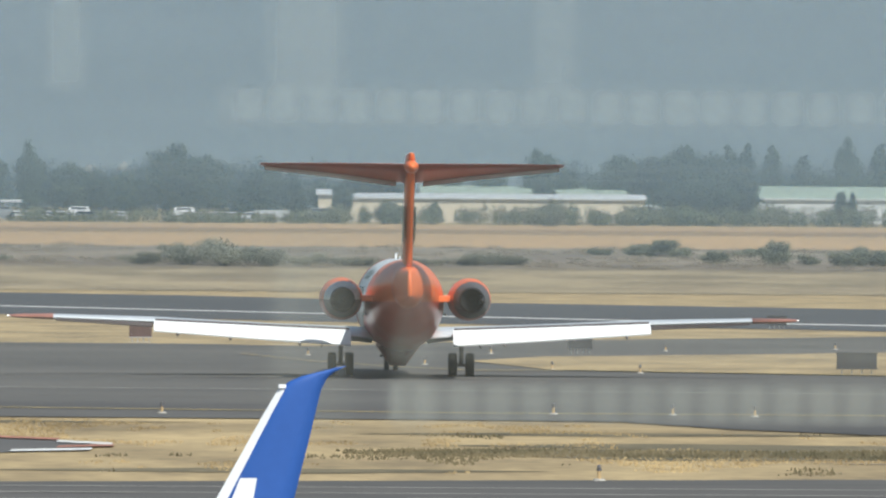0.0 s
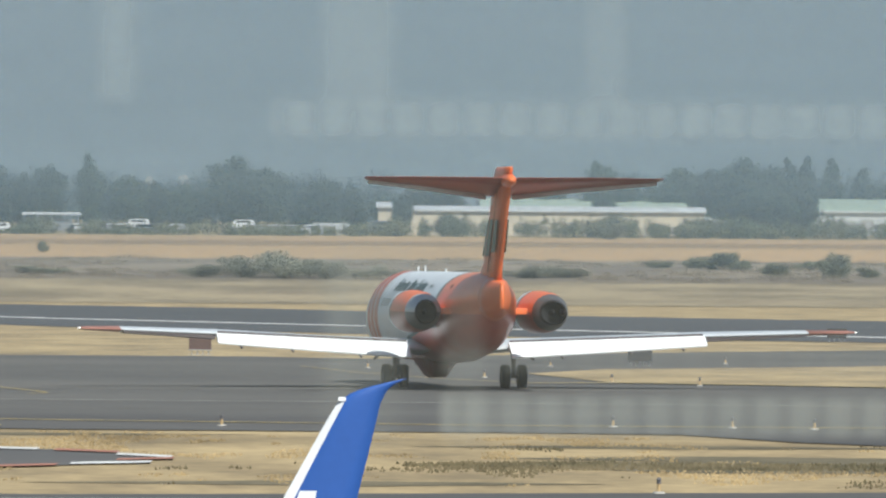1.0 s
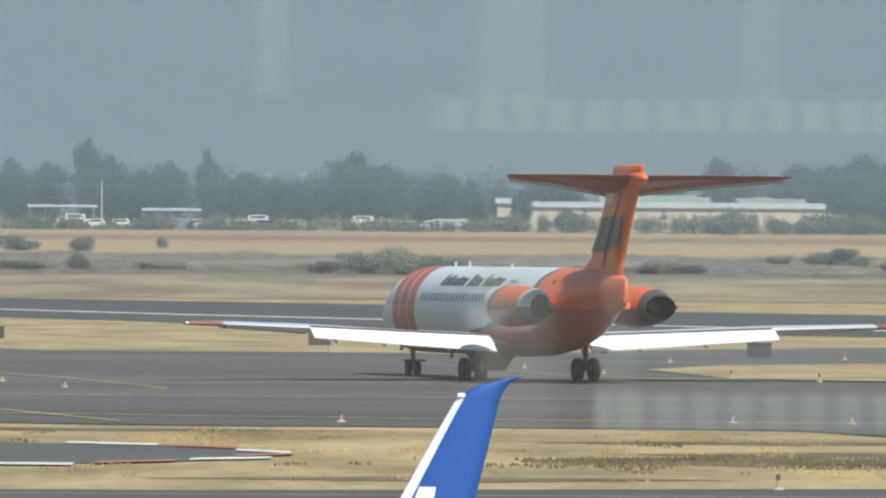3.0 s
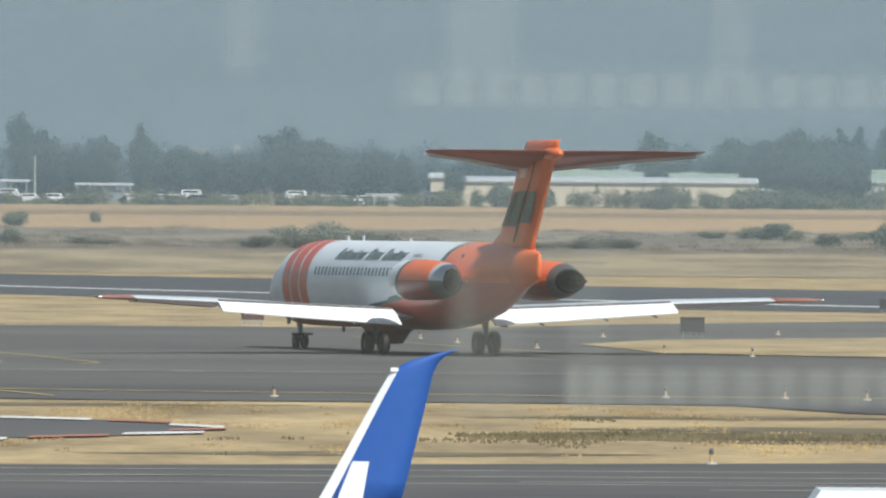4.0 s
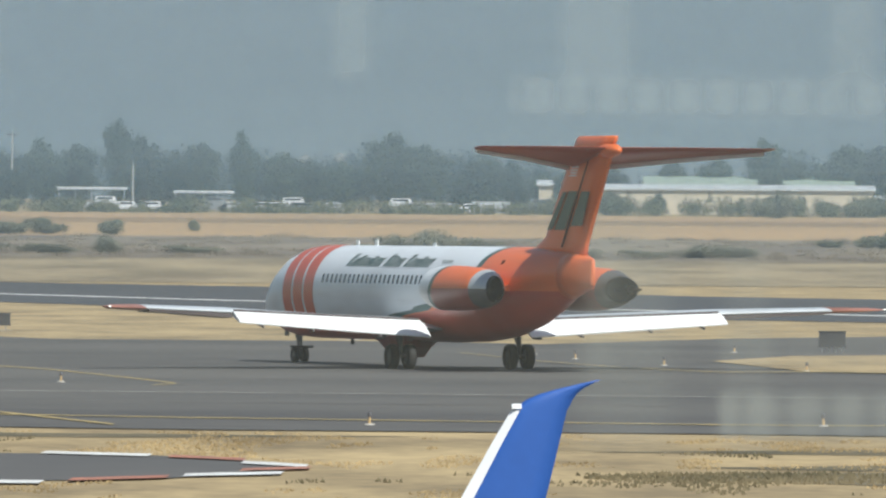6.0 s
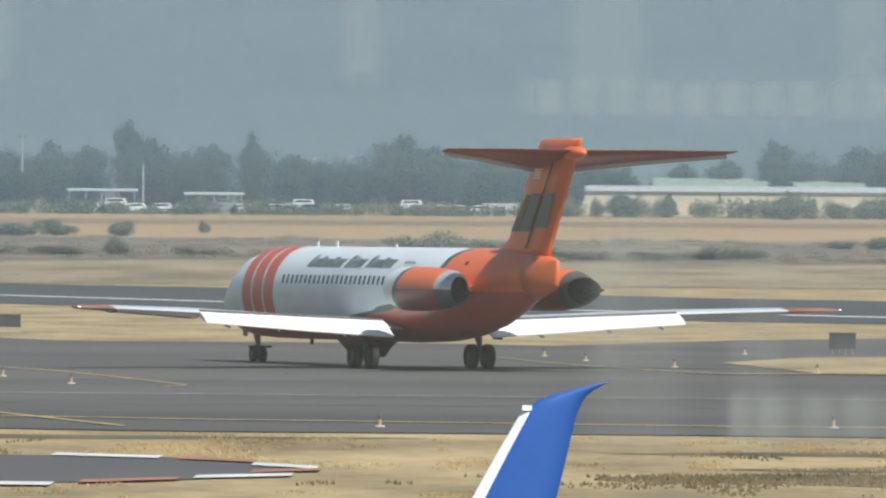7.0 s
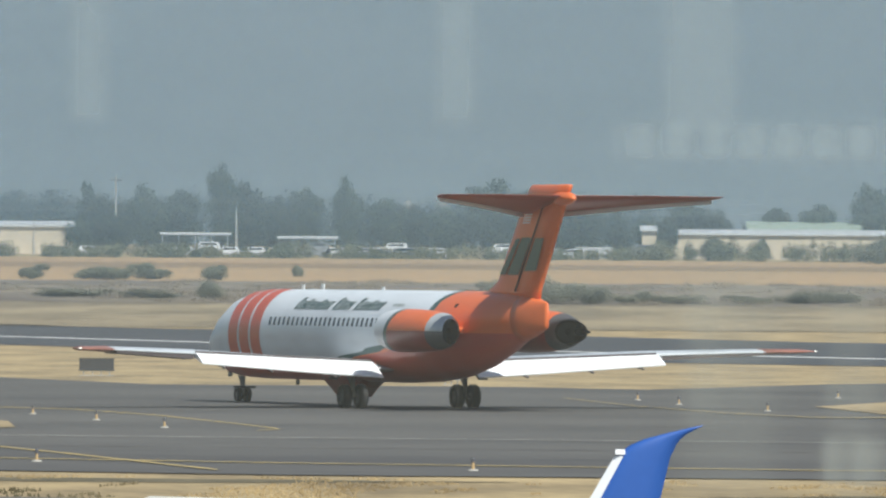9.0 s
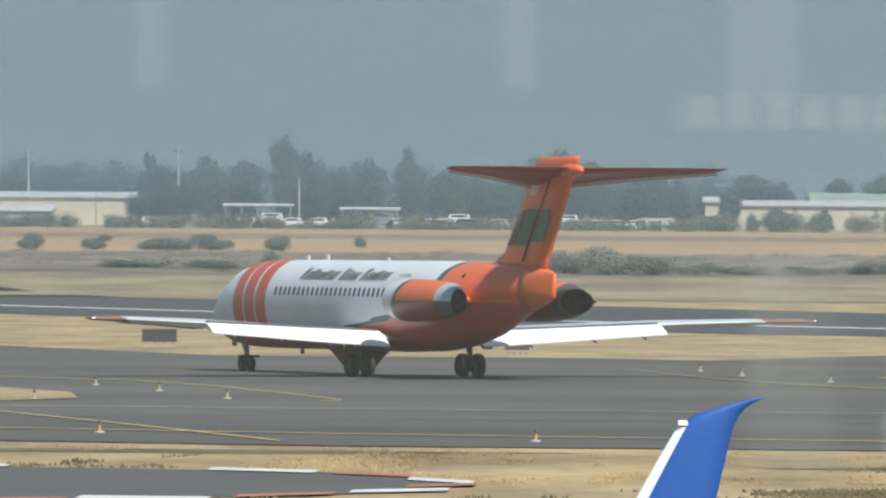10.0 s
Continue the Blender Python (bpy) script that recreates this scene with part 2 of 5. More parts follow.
def veil_material(name, colour, alpha, fade, grain, reflections=()):
    """A flat sheet for smoke in the air: thin, lit by sun and sky, thinning out towards the ground; denser
    patches imitate window reflections (x, half length, z, half height, softness, density, spacing of their beads or 0)."""
    m = bpy.data.materials.new(name)
    m.use_nodes = True
    n, l = m.node_tree.nodes, m.node_tree.links
    n.remove(n["Principled BSDF"])
    d = n.new("ShaderNodeBsdfDiffuse")
    d.inputs["Color"].default_value = (*colour, 1)
    tr = n.new("ShaderNodeBsdfTransparent")
    mix = n.new("ShaderNodeMixShader")
    tc = n.new("ShaderNodeTexCoord")
    sep = n.new("ShaderNodeSeparateXYZ")
    l.new(tc.outputs["Object"], sep.inputs[0])
    mr = n.new("ShaderNodeMapRange")
    mr.interpolation_type = "SMOOTHSTEP"
    mr.inputs["From Min"].default_value, mr.inputs["From Max"].default_value = 0, fade
    mr.inputs["To Min"].default_value, mr.inputs["To Max"].default_value = 0, alpha
    l.new(sep.outputs["Z"], mr.inputs["Value"])
    no = n.new("ShaderNodeTexNoise")
    no.inputs["Scale"].default_value, no.inputs["Detail"].default_value = grain, 3
    l.new(tc.outputs["Object"], no.inputs["Vector"])
    mu = n.new("ShaderNodeMath")
    mu.operation = "MULTIPLY_ADD"
    l.new(no.outputs[0], mu.inputs[0])
    mu.inputs[1].default_value, mu.inputs[2].default_value = 0.5, 0.75
    mm = n.new("ShaderNodeMath")
    mm.operation = "MULTIPLY"
    l.new(mr.outputs[0], mm.inputs[0])
    l.new(mu.outputs[0], mm.inputs[1])
    out = mm.outputs[0]
    if reflections:
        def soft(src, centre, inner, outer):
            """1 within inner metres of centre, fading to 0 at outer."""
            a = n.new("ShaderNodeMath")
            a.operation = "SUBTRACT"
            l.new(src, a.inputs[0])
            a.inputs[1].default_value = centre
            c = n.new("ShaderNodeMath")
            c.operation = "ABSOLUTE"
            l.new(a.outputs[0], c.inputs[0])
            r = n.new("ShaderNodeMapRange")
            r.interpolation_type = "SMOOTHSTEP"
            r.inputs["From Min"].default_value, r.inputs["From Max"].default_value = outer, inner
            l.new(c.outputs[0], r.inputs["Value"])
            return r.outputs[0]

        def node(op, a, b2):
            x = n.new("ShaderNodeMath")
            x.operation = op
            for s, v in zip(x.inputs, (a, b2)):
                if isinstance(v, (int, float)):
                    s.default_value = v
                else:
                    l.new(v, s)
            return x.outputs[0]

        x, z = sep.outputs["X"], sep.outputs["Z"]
        for xc, hx, zc, hz, blur, dense, beads in reflections:
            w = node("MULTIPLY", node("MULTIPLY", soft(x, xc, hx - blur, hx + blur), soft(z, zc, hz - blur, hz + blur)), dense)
            if beads:
                w = node("MULTIPLY", w, node("ADD", node("MULTIPLY", soft(node("PINGPONG", x, beads / 2), 0.0, beads * 0.12, beads * 0.48), 0.4), 0.6))
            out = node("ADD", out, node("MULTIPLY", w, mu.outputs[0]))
    l.new(out, mix.inputs[0])
    l.new(tr.outputs[0], mix.inputs[1])
    l.new(d.outputs[0], mix.inputs[2])
    l.new(mix.outputs[0], n["Material Output"].inputs[0])
    return m


# ---------------------------------------------------------------- mesh tools
def mesh_of(name, verts, faces, material, smooth=False):
    me = bpy.data.meshes.new(name)
    me.from_pydata([tuple(v) for v in verts], [], faces)
    mats = material if isinstance(material, (list, tuple)) else [material]
    for x in mats:
        me.materials.append(x)
    if smooth:
        me.polygons.foreach_set("use_smooth", [True] * len(me.polygons))
    me.update()
    return me


def part(name, bm, material, parent=None, label="", smooth=False):
    """A bmesh, or a mesh, as one object under a thing or under a part."""
    if isinstance(bm, bmesh.types.BMesh):
        bmesh.ops.recalc_face_normals(bm, faces=bm.faces)
        me = bpy.data.meshes.new(name)
        bm.to_mesh(me)
        bm.free()
        me.materials.append(material)
        if smooth:
            me.polygons.foreach_set("use_smooth", [True] * len(me.polygons))
    else:
        me = bm
    ob = new(name, me)
    ob.parent = parent
    if label:
        ob["label"] = label
    return ob


def boxes(*dims, bevel=0.0):
    """Boxes (x0, x1, y0, y1, z0, z1) in one bmesh."""
    bm = bmesh.new()
    for x0, x1, y0, y1, z0, z1 in dims:
        bmesh.ops.create_cube(bm, size=1, matrix=Matrix.LocRotScale(((x0 + x1) / 2, (y0 + y1) / 2, (z0 + z1) / 2), None, (x1 - x0, y1 - y0, z1 - z0)))
    if bevel:
        bmesh.ops.bevel(bm, geom=bm.edges[:], offset=bevel, segments=2, affect="EDGES", profile=0.7)
    return bm


def tube(bm, a, b, r0, r1=None, seg=10):
    a, b = Vector(a), Vector(b)
    m = Matrix.Translation((a + b) / 2) @ (b - a).to_track_quat("Z", "Y").to_matrix().to_4x4()
    bmesh.ops.create_cone(bm, cap_ends=True, segments=seg, radius1=r0, radius2=r0 if r1 is None else r1, depth=(b - a).length, matrix=m)
    return bm


def loft(rings, caps=True):
    """Closed rings of equal count joined into a skin."""
    k = len(rings[0])
    verts = [p for r in rings for p in r]
    faces = []
    for i in range(len(rings) - 1):
        for j in range(k):
            a, b = i * k + j, i * k + (j + 1) % k
            faces.append((a, b, b + k, a + k))
    if caps:
        faces.append(tuple(range(k))[::-1])
        faces.append(tuple((len(rings) - 1) * k + j for j in range(k)))
    return verts, faces


def skin(name, rings, material, parent, label="", caps=True, smooth=True):
    v, f = loft(rings, caps)
    me = mesh_of(name, v, f, material, smooth)
    bm = bmesh.new()
    bm.from_mesh(me)
    bmesh.ops.recalc_face_normals(bm, faces=bm.faces)
    bm.to_mesh(me)
    bm.free()
    return part(name, me, None, parent, label)


def terrain(y):
    """Height of the ground: flat airfield, then a slow rise to the town."""
    k = max(0.0, y - 1180.0)
    return 0.0153 * k * min(1.0, k / 60.0) if k < 680 else 0.0153 * 680 + 0.004 * (k - 680)


def sheet(name, outline, z, material, label, kind="structure", category=""):
    """A flat patch of ground from its corners in the plan, laid z above the ground, cut finely along the rise."""
    bm = bmesh.new()
    vs = [bm.verts.new((x, y, 0)) for x, y in outline]
    bm.faces.new(vs)
    ys = [p[1] for p in outline]
    if max(ys) > 1180:
        y = max(1180, min(ys))
        while y < max(ys):
            bmesh.ops.bisect_plane(bm, geom=bm.verts[:] + bm.edges[:] + bm.faces[:], plane_co=(0, y, 0), plane_no=(0, 1, 0))
            y += 20
    for v in bm.verts:
        v.co.z = terrain(v.co.y) + z
    bmesh.ops.triangulate(bm, faces=bm.faces[:])
    for f in bm.faces:
        if f.normal.z < 0:
            f.normal_flip()
    me = bpy.data.meshes.new(name)
    bm.to_mesh(me)
    bm.free()
    me.materials.append(material)
    return tagged(new(name, me), label, category, kind=kind)


def stripe(name, line, depth, z, material, label):
    """A painted line along a plan polyline, given by its extent away from the terminal."""
    v, f = [], []
    for x, y in line:
        v += [(x, y - depth / 2, z), (x, y + depth / 2, z)]
    for i in range(len(line) - 1):
        f.append((2 * i, 2 * i + 2, 2 * i + 3, 2 * i + 1))
    return tagged(new(name, mesh_of(name, v, f, material)), label, "marking", kind="structure")


# ---------------------------------------------------------------- ground
def build_ground():
    xs = [-2600, -900, -300, -120, -60, -20, 20, 60, 120, 300, 900, 2600]
    ys = [-300, 0, 100, 200, 300, 500, 800, 1100, 1180] + list(range(1200, 1900, 20)) + [2000, 2400, 3000, 4400]
    v = [(x, y, terrain(y)) for y in ys for x in xs]
    k = len(xs)
    f = [(j * k + i, j * k + i + 1, (j + 1) * k + i + 1, (j + 1) * k + i) for j in range(len(ys) - 1) for i in range(k - 1)]
    tagged(new("ground", mesh_of("ground", v, f, M_GRASS)), "dry tan grass of the airfield infield", "ground", kind="structure")
    sheet("apron", [(-61.9, 233.1), (-7.3, 237), (13.7, 244.7), (61.6, 247.6), (35.3, -23.5), (-35.3, -23.5)], 0.03, M_ASPHALT, "grey asphalt apron by the terminal", category="apron")
    sheet("service_road", [(-60.9, 304.6), (-18.3, 295.9), (-9.6, 292.5), (-7.4, 288.2), (-5.75, 282.0), (-5.8, 279.2), (-7.1, 273.6), (-8.6, 268.6), (-16.4, 261.6), (-61.6, 252.4)], 0.02, M_ROAD, "dark asphalt service road ending between grass strips", category="road")
    sheet("weed_strip", [(2.5, 273.5), (5.3, 278.6), (10.2, 280.4), (15.3, 277.5), (24.0, 279.2), (61.3, 271.8), (61.4, 265), (33, 267.4), (21, 264.2), (14.9, 266.9), (8.6, 265.2)], 0.014, M_OLIVE, "strip of dull olive weeds across the dry grass", category="weeds")
    sheet("bare_soil", [(12.4, 263.2), (20, 264.6), (36, 264.2), (61, 262.6), (61, 260.4), (30, 261.0), (17, 260.9)], 0.016, M_BRUSH, "strip of brown bare soil below the weeds", category="soil")
    sheet("taxiway", [(-60.6, 336.4), (-20.2, 329.2), (-10.1, 324.8), (4, 323.9), (9.6, 322.2), (12.7, 310.3), (16.9, 301.7), (61.1, 290.1), (60, 690), (35.5, 635), (10, 588), (0, 553), (-7, 562), (-25, 563), (-37.6, 603), (-60, 650)], 0.03, M_ASPHALT, "worn grey asphalt taxiway", category="taxiway")
    sheet("grass_island", [(7.2, 486), (11.2, 507), (22.5, 523.6), (30, 537), (60, 600), (60.2, 401.1), (25.8, 440), (19.6, 444), (10.4, 454)], 0.06, M_GRASS, "dry grass island between taxiways", category="grass")
    sheet("grass_patch", [(-60, 445), (-27.2, 436), (-23.7, 424.2), (-22.5, 408.8), (-25, 400.1), (-60.3, 376.9)], 0.06, M_GRASS, "dry grass patch beside the taxiway", category="grass")
    sheet("runway", [(-140, 1440), (-76, 1217), (-50, 1139), (-11, 1065), (15, 975), (50.8, 910), (140, 760), (140, 530), (37.6, 673), (32, 686), (0, 726), (-24.3, 783), (-54, 871), (-140, 1120)], 0.03, M_RUNWAY, "dark asphalt runway", category="runway")
    stripe("white_line", [(-140, 1250), (-61.4, 985), (-27.3, 878), (0, 808), (34, 731), (40.3, 721), (140, 540)], 9, 0.05, M_WHITELINE, "white painted runway edge line")
    stripe("yellow_line", [(-60.5, 354.7), (-21.8, 348.9), (-10.6, 342.2), (5.1, 336.4), (18.8, 336.4), (60.6, 334.5)], 1.2, 0.05, M_YELLOW, "faded yellow taxiway edge line")
    stripe("yellow_line", [(-60, 505), (-29.3, 470), (-23.2, 460), (-19.1, 444), (-15.5, 424.2), (-13.4, 411.7), (-13.1, 408.8)], 1.7, 0.05, M_YELLOW, "curved yellow taxiway guide line")
    stripe("yellow_line", [(-13.1, 408.8), (-13.8, 405.6)], 1.5, 0.054, M_YELLOW, "hooked end of the yellow guide line")
    stripe("yellow_line", [(-40, 420.4), (-23.7, 380.8), (-17.5, 354.7), (-12.1, 330.6)], 1.6, 0.056, M_YELLOW, "slanting yellow guide line")
    stripe("yellow_line", [(-3.8, 511), (-0.4, 482), (3.1, 462), (6.8, 449), (11.1, 452), (24.6, 440)], 1.6, 0.075, M_YELLOW, "yellow taxiway edge line by the island")
    stripe("pale_joint", [(-60.2, 395.3), (-10, 389.5), (20.1, 385.6), (60.3, 381.8)], 0.7, 0.05, M_CONC, "pale joint line in the taxiway")
    stripe("tar_seam", [(-60.3, 376.9), (-20.1, 370.2), (10.1, 367.3), (60.4, 362.4)], 0.5, 0.046, M_ROAD, "dark tar seam in the taxiway asphalt")
    stripe("tar_seam", [(-60, 430), (-20, 423.2), (10, 420.4), (60.1, 415.5)], 0.5, 0.046, M_ROAD, "dark tar seam in the taxiway asphalt")
    stripe("white_marking", [(-18.5, 296.8), (-17.3, 295.9)], 2.8, 0.05, M_WHITELINE, "white painted block of the road-end marking")
    stripe("white_marking", [(-12.3, 293.9), (-9.6, 291.4)], 2.8, 0.05, M_WHITELINE, "white painted block of the road-end marking")
    stripe("white_marking", [(-7.2, 284.6), (-5.6, 281.2)], 2.8, 0.05, M_WHITELINE, "white painted block of the road-end marking")
    stripe("white_marking", [(-8.1, 271.5), (-6, 274.1)], 2.8, 0.05, M_WHITELINE, "white painted block of the road-end marking")
    stripe("white_marking", [(-13.7, 264.5), (-10.9, 264.2)], 2.8, 0.05, M_WHITELINE, "white painted block of the road-end marking")
    stripe("red_marking", [(-9.1, 290.5), (-7.2, 287.4)], 2.6, 0.052, M_REDLINE, "faded red painted block of the road-end marking")
    stripe("red_marking", [(-7, 276.8), (-5.5, 279.3)], 2.6, 0.052, M_REDLINE, "faded red painted block of the road-end marking")
    stripe("red_marking", [(-10.4, 266.5), (-8.4, 269.8)], 2.6, 0.052, M_REDLINE, "faded red painted block of the road-end marking")
    stripe("red_marking", [(-16.3, 261.7), (-13.9, 263.1)], 2.6, 0.052, M_REDLINE, "faded red painted block of the road-end marking")
    for outline in ([(3, 283.5), (9, 288), (22, 285), (40, 287), (40, 275), (15, 278), (6, 281.5)], [(-30, 316), (-16, 320), (-3, 318), (-12, 314)], [(1, 300), (8, 305), (17, 302), (9, 298)], [(-9, 250), (-2, 254), (6, 252), (0, 248)]):
        sheet("weed_patch", outline, 0.012, M_OLIVE, "patch of dull olive weeds in the dry grass", category="weeds")
    for y, x0, x1 in ((233, -26, 30), (228, -8, 30), (224, 2, 30), (229.5, -30, -12), (226, -30, -4), (221, -30, 30), (218, 6, 24)):
        stripe("pale_line", [(x0, y - 1), (x1, y + 1)], 0.35, 0.045, M_CONC, "faded pale line painted on the apron")
    sheet("pale_grass", [(-400, 1175), (400, 1175), (400, 1335), (-400, 1335)], 0.03, M_PALE, "pale dry grass beyond the runway", category="grass")
    sheet("brush_strip", [(-400, 1335), (400, 1335), (400, 1500), (-400, 1520)], 0.05, M_BRUSH, "dull brown weeds and low brush", category="brush")
    sheet("straw_field", [(-400, 1520), (400, 1500), (400, 1760), (-400, 1760)], 0.04, M_FIELD, "golden mown straw field beyond the airfield", category="field")


# ---------------------------------------------------------------- tanker aircraft
STATIONS = [(22.4, 2.35, 2.5, 0.06), (22.1, 2.05, 2.8, 0.36), (21.5, 1.8, 3.1, 0.72), (20.6, 1.42, 3.55, 1.08), (19.5, 1.22, 4.15, 1.36), (18.2, 1.12, 4.62, 1.55), (16.8, 1.08, 4.86, 1.64),
            (15.2, 1.07, 4.95, 1.675), (0, 1.07, 4.95, 1.675), (-3.5, 1.15, 4.95, 1.675), (-6, 1.36, 4.95, 1.65), (-8, 1.72, 4.94, 1.53), (-10, 2.25, 4.9, 1.26), (-11.5, 2.68, 4.84, 0.95), (-12.8, 3.0, 4.74, 0.64), (-13.0, 3.06, 4.72, 0.58)]
_sy = np.array([s[0] for s in STATIONS][::-1])
_sv = np.array([s[1:] for s in STATIONS][::-1])


def section(y):
    return [float(np.interp(y, _sy, _sv[:, i])) for i in range(3)]


def body_point(y, deg, lift=0.0):
    """A point on the fuselage: deg from the crown, positive to the aircraft's left."""
    zb, zt, w = section(y)
    a = radians(deg)
    return Vector((-(w + lift) * math.sin(a), y, (zb + zt) / 2 + ((zt - zb) / 2 + lift) * math.cos(a)))


def body_patch(name, y0, y1, a0, a1, material, parent, lean=0.0, lift=0.012, ny=1, na=4, label=""):
    """A decal or panel laid on the fuselage skin; lean shifts its crown end forward."""
    v, f = [], []
    for i in range(na + 1):
        for j in range(ny + 1):
            v.append(body_point(y0 + (y1 - y0) * j / ny + lean * (1 - i / na), a0 + (a1 - a0) * i / na, lift))
    for i in range(na):
        for j in range(ny):
            b = i * (ny + 1) + j
            f.append((b, b + 1, b + ny + 2, b + ny + 1))
    return part(name, mesh_of(name, v, f, material, True), None, parent, label)


def wing_rings(sections, side):
    """Aerofoil rings from (x, leading y, trailing y, z, thickness, twist drop)."""
    prof = [(0, 0), (0.03, 0.35), (0.12, 0.75), (0.35, 1), (0.65, 0.7), (1, 0.08), (1, -0.08), (0.65, -0.4), (0.35, -0.6), (0.12, -0.5), (0.03, -0.3)]
    return [[(side * x, yl + (yt - yl) * c, z + t * h * 0.5 + d * c) for c, h in prof] for x, yl, yt, z, t, d in sections]


def build_aircraft():
    root = tagged(new("air_tanker_jet"), "white and orange twin-jet air tanker taxiing on asphalt, flaps lowered", "aircraft")
    ys = sorted(set([s[0] for s in STATIONS] + list(np.arange(-12.5, 22.3, 0.5))), reverse=True)
    ring = lambda y: [body_point(y, a) for a in np.arange(0, 360, 7.5)]
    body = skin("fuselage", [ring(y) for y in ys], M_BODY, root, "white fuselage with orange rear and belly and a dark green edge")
    cone = []
    for y, zb, zt, w in ((-12.55, 2.93, 4.775, 0.70), (-13.1, 3.06, 4.74, 0.60), (-13.7, 3.20, 4.68, 0.44), (-14.3, 3.33, 4.59, 0.25), (-14.75, 3.42, 4.52, 0.11), (-14.9, 3.47, 4.47, 0.05)):
        q = 2.0 + 1.6 * (-12.55 - y) / 2.35
        cone.append([(w * math.copysign(abs(math.sin(a)) ** (2 / q), math.sin(a)), y, (zb + zt) / 2 + (zt - zb) / 2 * math.copysign(abs(math.cos(a)) ** (2 / q), math.cos(a))) for a in np.arange(0, 2 * math.pi - 0.01, math.pi / 16)])
    skin("tail_cone", cone, M_ORANGE, root, "orange wedge-shaped tail cone")
    for y in (16.3, 14.95, 13.6):
        body_patch("stripe", y - 0.57, y + 0.57, -150, 150, M_STRIPE, root, ny=2, na=60, lift=0.01, label="orange-red stripe round the forward fuselage")
    for side in (1, -1):
        for i in range(24):
            y = -0.25 + i * 0.53
            body_patch("cabin_window", y - 0.12, y + 0.12, side * 67, side * 78, M_GLASS, body, na=2)
        # fleet name: two slanted bars for each character, taller at the start of a word
        y = 9.75
        for word in (8, 4, 6):
            for i in range(word):
                top = 35 if i == 0 else (38, 42, 42, 39, 43, 42)[(i * 5 + word) % 6]
                for off, wd in ((0.0, 0.165), (0.25, 0.15)):
                    yy = y - off if side == 1 else 9.6 - (y - off)
                    y0, y1 = (yy - wd, yy) if side == 1 else (yy, yy + wd)
                    body_patch("lettering_bar", y0, y1, side * top, side * 56, M_GREEN, body, lean=-0.34 * side, na=3, lift=0.014)
                y -= 0.50
            y -= 0.42
        for i in range(5):
            yy = -2.5 + i * 0.26
            body_patch("registration_bar", yy, yy + 0.15, side * 45, side * 50, M_REG, body, na=2, lift=0.014)
        body_patch("rear_vent", -8.2, -7.95, side * 48, side * 55, M_BLACK, body, na=2, lift=0.016)
    for y, h in ((12.2, 0.20), (9.9, 0.24), (3.0, 0.12)):
        part("antenna", boxes((-0.02, 0.02, y - 0.18, y + 0.12, 4.9, 4.95 + h), bevel=0.01), M_WHITE, root, "white blade antenna")
    for y in (12.6, 8.0):
        part("antenna", boxes((-0.03, 0.03, y, y + 0.3, 0.85, 1.25), bevel=0.01), M_DARKMETAL, root, "dark belly antenna")
    # wings, flaps, tips
    for side in (-1, 1):
        wing = skin("wing", wing_rings([(1.2, 5.0, -1.2, 1.62, 0.85, 0), (1.7, 4.7, -1.2, 1.68, 0.8, 0), (5.2, 2.95, -1.35, 1.92, 0.52, 0.06), (10.4, 0.1, -2.1, 2.24, 0.42, 0.04), (14.6, -2.3, -3.9, 2.42, 0.30, 0.02), (16.1, -3.3, -4.75, 2.46, 0.2, 0.01), (16.43, -3.9, -4.85, 2.49, 0.08, 0.0)], side), M_WING, root, "pale grey swept wing")
        v = []
        for x, l, z, c, d in ((2.15, -1.15, 2.0, 1.35, 0.66), (5.7, -1.35, 2.14, 1.2, 0.57), (10.4, -2.05, 2.34, 0.95, 0.43)):
            v.append([(side * x, l + 0.05, z), (side * x, l - c * 0.4, z - d * 0.28), (side * x, l - c, z - d), (side * x, l - c * 0.98, z - d - 0.05), (side * x, l - c * 0.3, z - d * 0.4 - 0.12), (side * x, l + 0.1, z - 0.18)])
        skin("flap", v, M_FLAP, root, "bright white lowered flap", smooth=False)
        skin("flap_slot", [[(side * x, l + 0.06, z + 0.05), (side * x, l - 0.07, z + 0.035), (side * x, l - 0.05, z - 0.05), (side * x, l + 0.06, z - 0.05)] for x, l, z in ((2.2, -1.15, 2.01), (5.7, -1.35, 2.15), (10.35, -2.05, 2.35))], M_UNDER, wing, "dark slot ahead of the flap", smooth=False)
        tip = skin("wing_tip", wing_rings([(14.6, -2.28, -3.95, 2.42, 0.32, 0.02), (16.1, -3.28, -4.8, 2.462, 0.22, 0.01), (16.47, -3.9, -4.9, 2.495, 0.09, 0.0)], side), M_TIP, root, "faded orange wing tip")
        part("navigation_light", boxes((min(side * 16.4, side * 16.52), max(side * 16.4, side * 16.48), -4.90, -4.84, 2.49, 2.53), bevel=0.008), M_LIGHT, tip, "small lit white tip lamp")
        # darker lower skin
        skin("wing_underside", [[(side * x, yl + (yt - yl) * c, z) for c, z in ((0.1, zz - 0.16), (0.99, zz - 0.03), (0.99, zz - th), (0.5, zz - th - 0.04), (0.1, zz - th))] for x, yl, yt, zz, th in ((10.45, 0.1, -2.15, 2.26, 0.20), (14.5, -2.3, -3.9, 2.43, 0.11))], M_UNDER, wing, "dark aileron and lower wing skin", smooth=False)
        for x, y, z in ((4.3, -2.6, 1.34), (7.2, -2.75, 1.55), (9.4, -2.95, 1.70)):
            bm = bmesh.new()
            tube(bm, (side * x, y + 1.5, z + 0.35), (side * x, y, z), 0.13, 0.05, 8)
            part("flap_hinge_fairing", bm, M_UNDER, wing, smooth=True)
